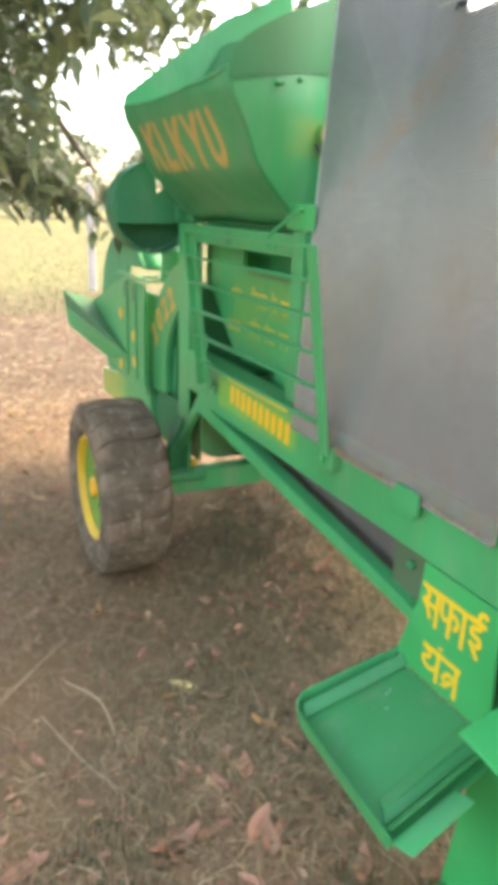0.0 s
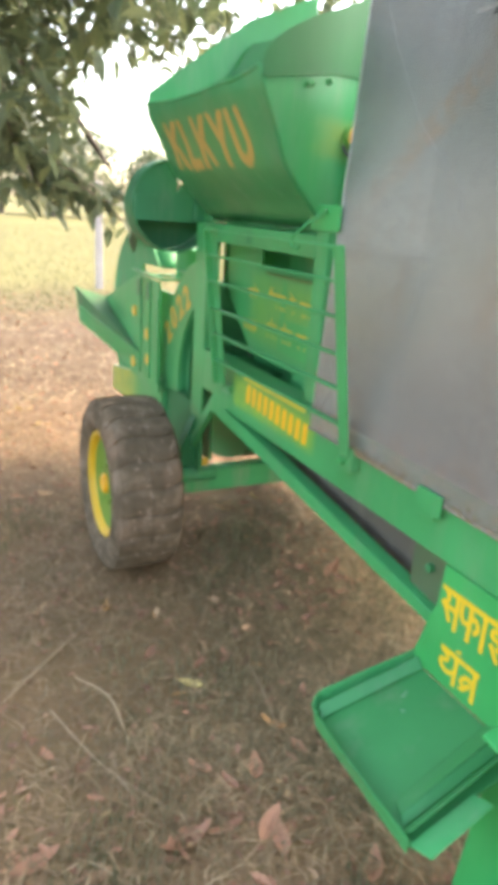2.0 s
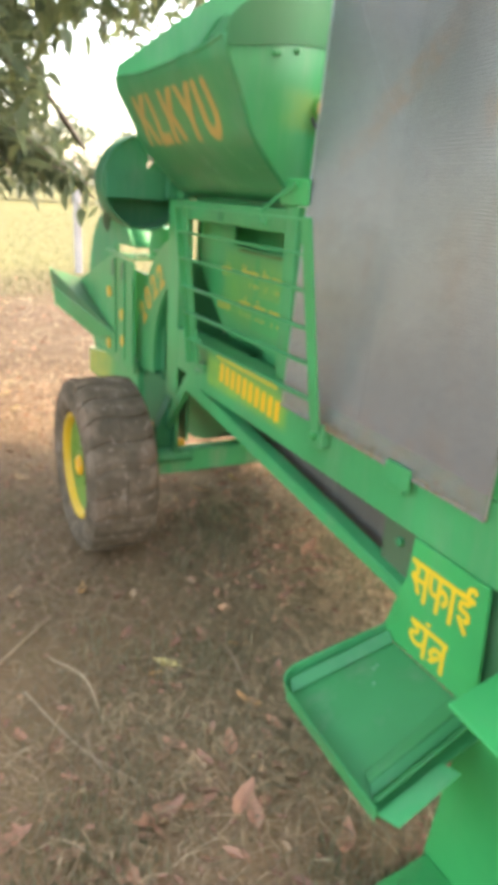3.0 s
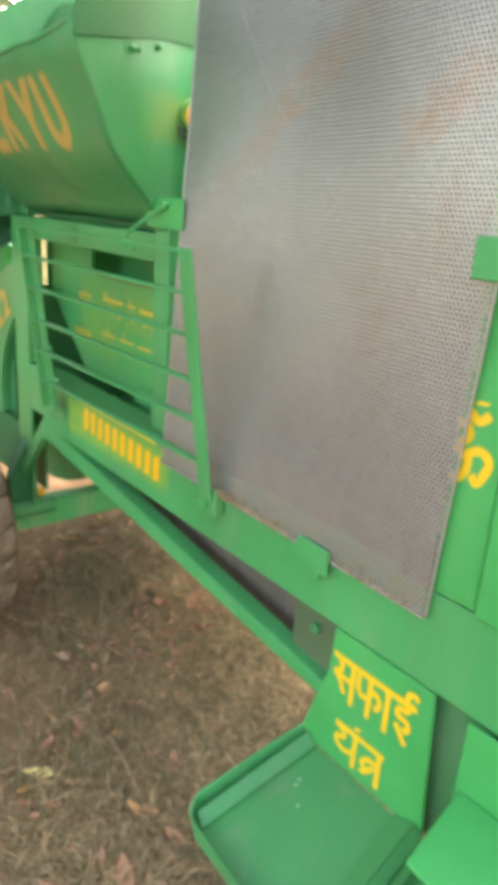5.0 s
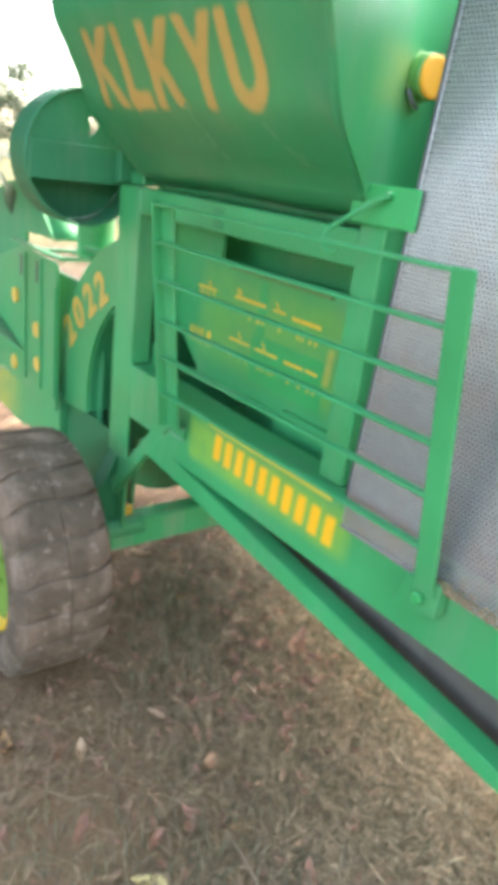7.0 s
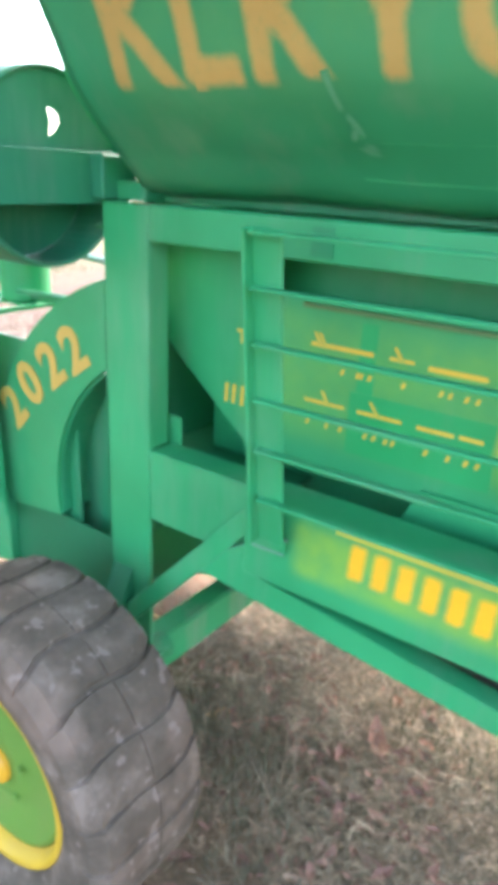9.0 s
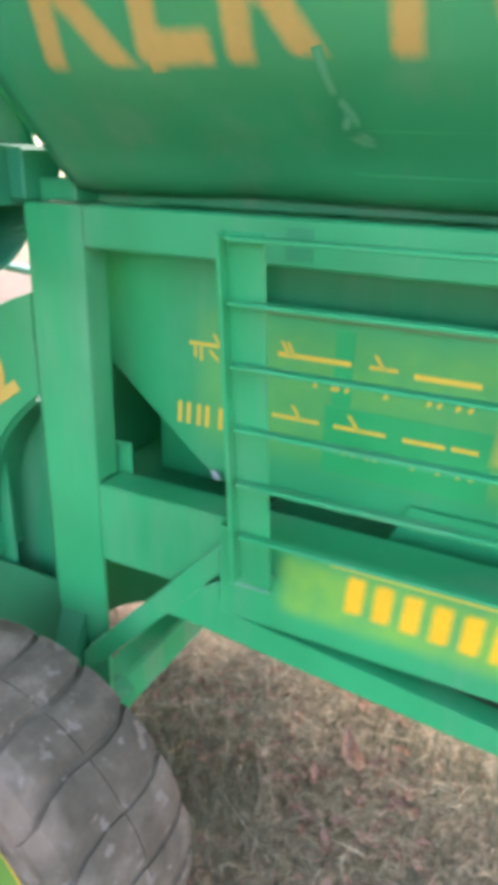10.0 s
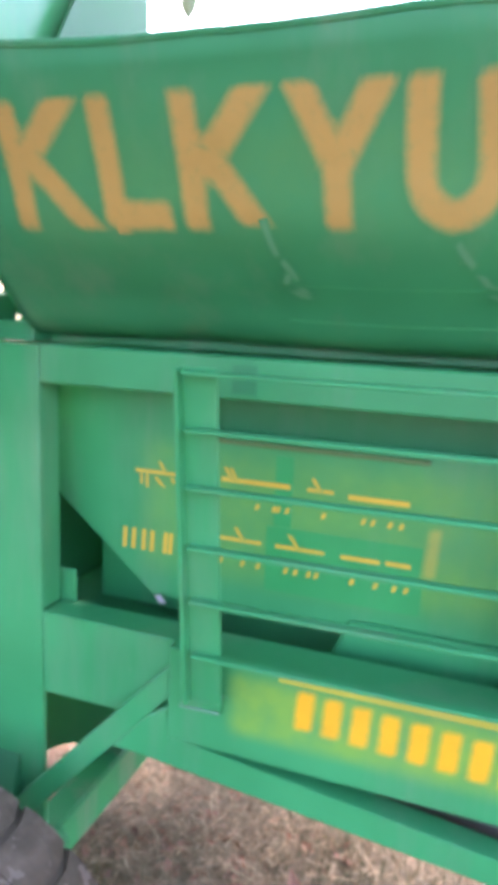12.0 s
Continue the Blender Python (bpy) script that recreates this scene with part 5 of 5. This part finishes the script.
def leaf_litter(count, spot, size, seed):
    r = random.Random(seed)
    verts, faces = [], []
    for _ in range(count):
        x, y = spot(r)
        z = ground_height(x, y) + r.uniform(0.003, 0.016)
        s, a, t1, t2 = size * r.uniform(0.5, 1.5), r.uniform(0, 6.28), r.uniform(-0.5, 0.5), r.uniform(-0.5, 0.5)
        m = Euler((t1, t2, a)).to_matrix()
        i = len(verts)
        for u, v, h in ((-1, 0, 0.1), (-0.2, -0.42, 0.12), (0.1, 0, -0.05), (-0.1, 0.42, 0.15), (0.6, -0.3, 0.1), (0.55, 0.32, 0.12), (1.1, 0.05, 0.2)):
            p = m @ Vector((u * s / 2, v * s / 2, h * s))
            verts.append((x + p.x, y + p.y, max(z + p.z, z - 0.003)))
        faces += [(i, i + 1, i + 2), (i, i + 2, i + 3), (i + 1, i + 4, i + 2), (i + 2, i + 5, i + 3), (i + 4, i + 6, i + 2), (i + 2, i + 6, i + 5)]
    me = bpy.data.meshes.new("leaf_litter")
    me.from_pydata(verts, [], faces)
    return tagged(mesh_part("leaf_litter", me, litter_mat), "broken red-brown leaf litter strewn over the soil", "leaf litter", kind="stuff")


def drift_spot(r):
    """Leaves gathered in loose drifts."""
    x, y, q = r.choice(((0.46, 0.20, 0.16), (0.50, 0.40, 0.13), (0.33, 0.12, 0.16), (0.47, 0.05, 0.13), (0.12, 0.02, 0.12), (0.30, -0.18, 0.14), (0.05, -0.85, 0.10), (-0.45, -0.98, 0.22), (-0.15, -0.35, 0.14), (0.5, 0.9, 0.25), (-0.6, 1.6, 0.5)))
    return x + r.gauss(0, q), y + r.gauss(0, q)


leaf_litter(5600, near_spot, 0.027, 21)
leaf_litter(420, drift_spot, 0.050, 23)
leaf_litter(600, mid_spot, 0.050, 22)

twig_mat = shade_mat("dry_twig", (0.357, 0.250, 0.142))
for pts in (((-0.10, -0.354, 0.012), (-0.116, -0.481, 0.018), (-0.144, -0.646, 0.012)), ((0.138, 0.143, 0.014), (0.205, 0.27, 0.02), (0.286, 0.404, 0.012)), ((0.48, 0.41, 0.01), (0.40, 0.27, 0.018), (0.37, 0.20, 0.01)), ((0.227, 0.194, 0.014), (0.33, 0.255, 0.022), (0.437, 0.312, 0.012)), ((-0.75, -0.35, 0.01), (-0.66, -0.62, 0.014), (-0.55, -0.80, 0.008)), ((-0.62, -1.25, 0.01), (-0.40, -1.36, 0.014), (-0.28, -1.40, 0.01)), ((0.9, 2.6, 0.01), (0.3, 2.35, 0.02), (-0.1, 2.3, 0.01)), ((-0.652, -0.223, 0.012), (-0.576, -0.363, 0.02), (-0.571, -0.564, 0.01)), ((-0.876, -0.267, 0.01), (-0.749, -0.141, 0.018), (-0.604, 0.014, 0.01)), ((0.566, 0.424, 0.012), (0.385, 0.316, 0.022), (0.226, 0.232, 0.01)), ((0.286, 0.422, 0.012), (0.208, 0.301, 0.02), (0.126, 0.159, 0.01)), ((-0.625, -0.596, 0.012), (-0.63, -0.68, 0.016), (-0.608, -0.749, 0.01)), ((0.393, 0.424, 0.012), (0.45, 0.36, 0.02), (0.494, 0.31, 0.01)), ((-0.78, -0.88, 0.012), (-0.74, -0.92, 0.018), (-0.69, -0.985, 0.01))):
    tagged(part("dry_twig", rod(smooth_line(pts, 4), 0.0026, 6), twig_mat), "thin dry twig lying on the soil", "twig", "twigs on the ground")

scrap = bmesh.new()
vs = [scrap.verts.new(p) for p in ((0.158, 0.335, 0.925), (0.150, 0.318, 0.932), (0.148, 0.305, 0.918), (0.155, 0.322, 0.912))]
scrap.faces.new(vs)
tagged(part("paper_scrap", scrap, concrete_mat), "small torn scrap of pale paper caught on the panel", "scrap")


def chaff_strip():
    """Chaff and dust caught along the foot of the screen."""
    r = random.Random(31)
    verts, faces = [], []
    for _ in range(420):
        y = r.choice((r.uniform(-1.25, -0.70), r.gauss(-0.93, 0.09), r.gauss(-0.73, 0.03)))
        if -1.075 < y < -0.95:
            continue
        x, z, l, a = r.uniform(-0.0215, -0.0165), 0.8745 + abs(r.gauss(0, 0.011)), r.uniform(0.005, 0.016), r.uniform(-0.5, 0.5)
        i = len(verts)
        dy, dz, w = l * math.cos(a), l * math.sin(a), r.uniform(0.001, 0.003)
        verts += [(x, y, z), (x - 0.002, y + dy * 0.5, max(z + dz * 0.5, 0.874) + w), (x, y + dy, max(z + dz, 0.874)), (x - 0.003, y + dy * 0.5, max(z + dz * 0.5, 0.874) - w * 0.5)]
        faces += [(i, i + 1, i + 3), (i + 1, i + 2, i + 3)]
    me = bpy.data.meshes.new("chaff")
    me.from_pydata(verts, [], faces)
    return tagged(mesh_part("chaff", me, pale_straw_mat), "pale chaff and dust caught along the screen's lower edge", "chaff", kind="stuff")


chaff_strip()

# ---- fence post ----
fence = thing("fence_post", "weathered square concrete fence post at the field's edge", "fence post", (1.89, 10.16, 0))
part("shaft", box(-0.055, 0.055, -0.055, 0.055, -0.05, 1.75, 0.012), concrete_mat, fence)


# ---- trees ----
def leaf_cloud(name, centres, per, size, spread, mat, parent, seed, droop=0.4, skip=None):
    """Pointed, folded leaves in sprays round many centres."""
    r = random.Random(seed)
    verts, faces = [], []
    for cx, cy, cz in centres:
        for _ in range(per):
            x, y, z = cx + r.gauss(0, spread), cy + r.gauss(0, spread), cz + r.gauss(0, spread * 0.8)
            l = size * r.uniform(0.6, 1.35)
            if skip and skip(x, y, z):
                continue
            w = l * r.uniform(0.32, 0.45)
            m = Euler((r.uniform(-0.7, 0.7), droop + r.gauss(0, 0.45), r.uniform(0, 6.28))).to_matrix()
            i = len(verts)
            for u, v, h in ((0, 0, 0), (0.35, -0.5, 0.14), (0.4, 0, 0), (0.35, 0.5, 0.14), (0.72, -0.34, 0.08), (0.72, 0.34, 0.08), (1.0, 0, -0.12)):
                p = m @ Vector((u * l, v * w, h * w))
                verts.append((x + p.x, y + p.y, z + p.z))
            faces += [(i, i + 1, i + 2), (i, i + 2, i + 3), (i + 1, i + 4, i + 6, i + 2), (i + 2, i + 6, i + 5, i + 3)]
    me = bpy.data.meshes.new(name)
    me.from_pydata(verts, [], faces)
    return mesh_part(name, me, mat, parent)


tree = thing("shade_tree", "broad leafy shade tree overhanging the machine, dark pointed leaves", "tree", (-2.9, 2.6, 0))
T0 = Vector((-2.9, 2.6, 0))
part("trunk", rod([(0, 0, -0.05), (0.04, 0.0, 0.8), (0.1, 0.05, 1.8), (0.2, 0.0, 2.8), (0.35, -0.1, 3.8)], [0.26, 0.22, 0.19, 0.16, 0.12], 14), bark_mat, tree, smooth=True)
tr = random.Random(31)
sprays = []
limbs = [
    ((0.15, 0.0, 2.3), (1.2, -0.3, 3.0), (2.3, -0.6, 3.1), (3.1, -0.9, 2.8)),
    ((1.4, -0.5, 2.95), (2.1, -1.1, 2.75), (2.7, -1.5, 2.5), (3.25, -1.75, 2.35)),
    ((0.15, 0.0, 2.2), (1.0, 0.2, 2.6), (2.0, 0.2, 2.5), (2.7, -0.1, 2.05), (2.95, -0.55, 1.62)),
    ((0.2, 0.0, 2.6), (1.1, 0.9, 3.2), (2.2, 1.4, 3.0), (3.0, 1.6, 2.4)),
    ((0.3, -0.1, 3.3), (1.6, -1.0, 4.2), (3.0, -2.2, 4.5), (4.2, -3.2, 4.4)),
    ((0.35, -0.1, 3.7), (1.6, -0.4, 4.6), (3.0, -1.0, 4.8), (4.2, -1.6, 4.5)),
    ((0.35, -0.1, 3.7), (1.4, 1.0, 4.6), (2.6, 2.0, 4.6)),
    ((0.25, 0.0, 3.0), (-1.0, 0.9, 3.8), (-2.0, 1.4, 3.8)),
    # Next three limbs are unseen, added to shape what the screen reflects.
    ((0.2, 0.0, 2.8), (-0.3, -0.9, 3.3), (-0.6, -1.9, 3.4), (-0.5, -2.9, 3.1)),
    ((0.25, 0.0, 3.2), (0.4, -1.2, 4.2), (0.2, -2.4, 4.6), (0.6, -3.6, 4.4)),
    ((0.2, 0.0, 2.6), (-0.9, -0.3, 3.0), (-1.9, -0.9, 3.1)),
    ((1.0, 0.1, 2.6), (1.5, -0.4, 2.3), (1.95, -0.8, 1.95), (2.25, -1.05, 1.75)),
    ((2.2, -0.6, 3.1), (2.65, -0.75, 2.8), (3.0, -0.9, 2.5)),
]
for pts in limbs:
    line = smooth_line(pts, 6)
    part("limb", rod(line, [0.085 * (1 - 0.88 * i / (len(line) - 1)) for i in range(len(line))], 8), bark_mat, tree, smooth=True)
    for i in range(len(line) // 3, len(line)):
        for _ in range(4):
            c = Vector(line[i]) + Vector((tr.gauss(0, 0.38), tr.gauss(0, 0.38), tr.gauss(0.05, 0.25)))
            sprays.append(tuple(c))
# an open window in the crown, where two limbs part
GAP_MID, GAP_WAY = Vector((0.05, 1.80, 1.93)) - T0, Vector((0.247, 0.963, 0.111))


def in_gap(x, y, z):
    if (x > 2.82 and z < 2.2) or (x > 1.4 and y < 0.4 and z < 1.43):
        return True
    d = Vector((x, y, z)) - GAP_MID
    off = (d - GAP_WAY * d.dot(GAP_WAY)).length
    return off < 0.26 + 0.12 * noise.noise((x * 3, y * 3, z * 3))


leaf_cloud("crown", sprays, 42, 0.122, 0.17, leaf_mat, tree, 41, skip=in_gap)

# hanging sprays beside the machine's far end
low_spots = []
for a, b, n in (((2.25, -0.9, 1.95), (2.58, -1.1, 1.46), 9), ((2.2, -1.2, 2.1), (2.47, -1.1, 1.47), 8), ((2.35, -1.1, 1.70), (2.735, -1.1, 1.50), 8), ((2.42, -1.1, 1.68), (2.80, -1.12, 1.44), 8), ((2.55, -1.1, 1.62), (2.885, -1.1, 1.37), 6)):
    line = [Vector(a).lerp(Vector(b), i / (n - 1)) + Vector((0.03 * math.sin(i), 0.02 * math.cos(2 * i), 0)) for i in range(n)]
    part("twig", rod([tuple(p) for p in line], 0.006, 5), bark_mat, tree)
    low_spots += [tuple(p) for p in line]
leaf_cloud("hanging_leaves", low_spots, 6, 0.095, 0.042, leaf_mat, tree, 43, 0.9)


def far_tree(x, y, h, seed):
    r = random.Random(seed)
    e = thing("distant_tree", "distant bushy green tree at the field's far side", "tree", (x, y, 0), "far tree line")
    part("trunk", rod([(0, 0, -0.1), (0.1, 0, h * 0.3), (0.15, 0.1, h * 0.6)], [0.22, 0.17, 0.08], 8), bark_mat, e)
    c = []
    for _ in range(46):
        a, q = r.uniform(0, 6.28), r.random() ** 0.5
        z = r.uniform(0.18, 1.0)
        rad = h * 0.55 * q * math.sin(math.pi * min(0.97, 0.25 + 0.72 * z)) + 0.2
        c.append((rad * math.cos(a), rad * math.sin(a), h * z))
    leaf_cloud("crown", c, 60, 0.38, h * 0.075, far_leaf_mat, e, seed + 100)


for k, (x, y, h) in enumerate(((9.5, 58, 5.2), (13.2, 60, 6.4), (17.2, 57, 5.4), (20.5, 60, 7.0), (24.0, 58, 6.0), (6.0, 62, 6.0), (2.0, 60, 6.5), (29.0, 62, 7.0), (34.0, 60, 6.5), (41.0, 64, 7.5))):
    far_tree(x, y, h, 300 + k)
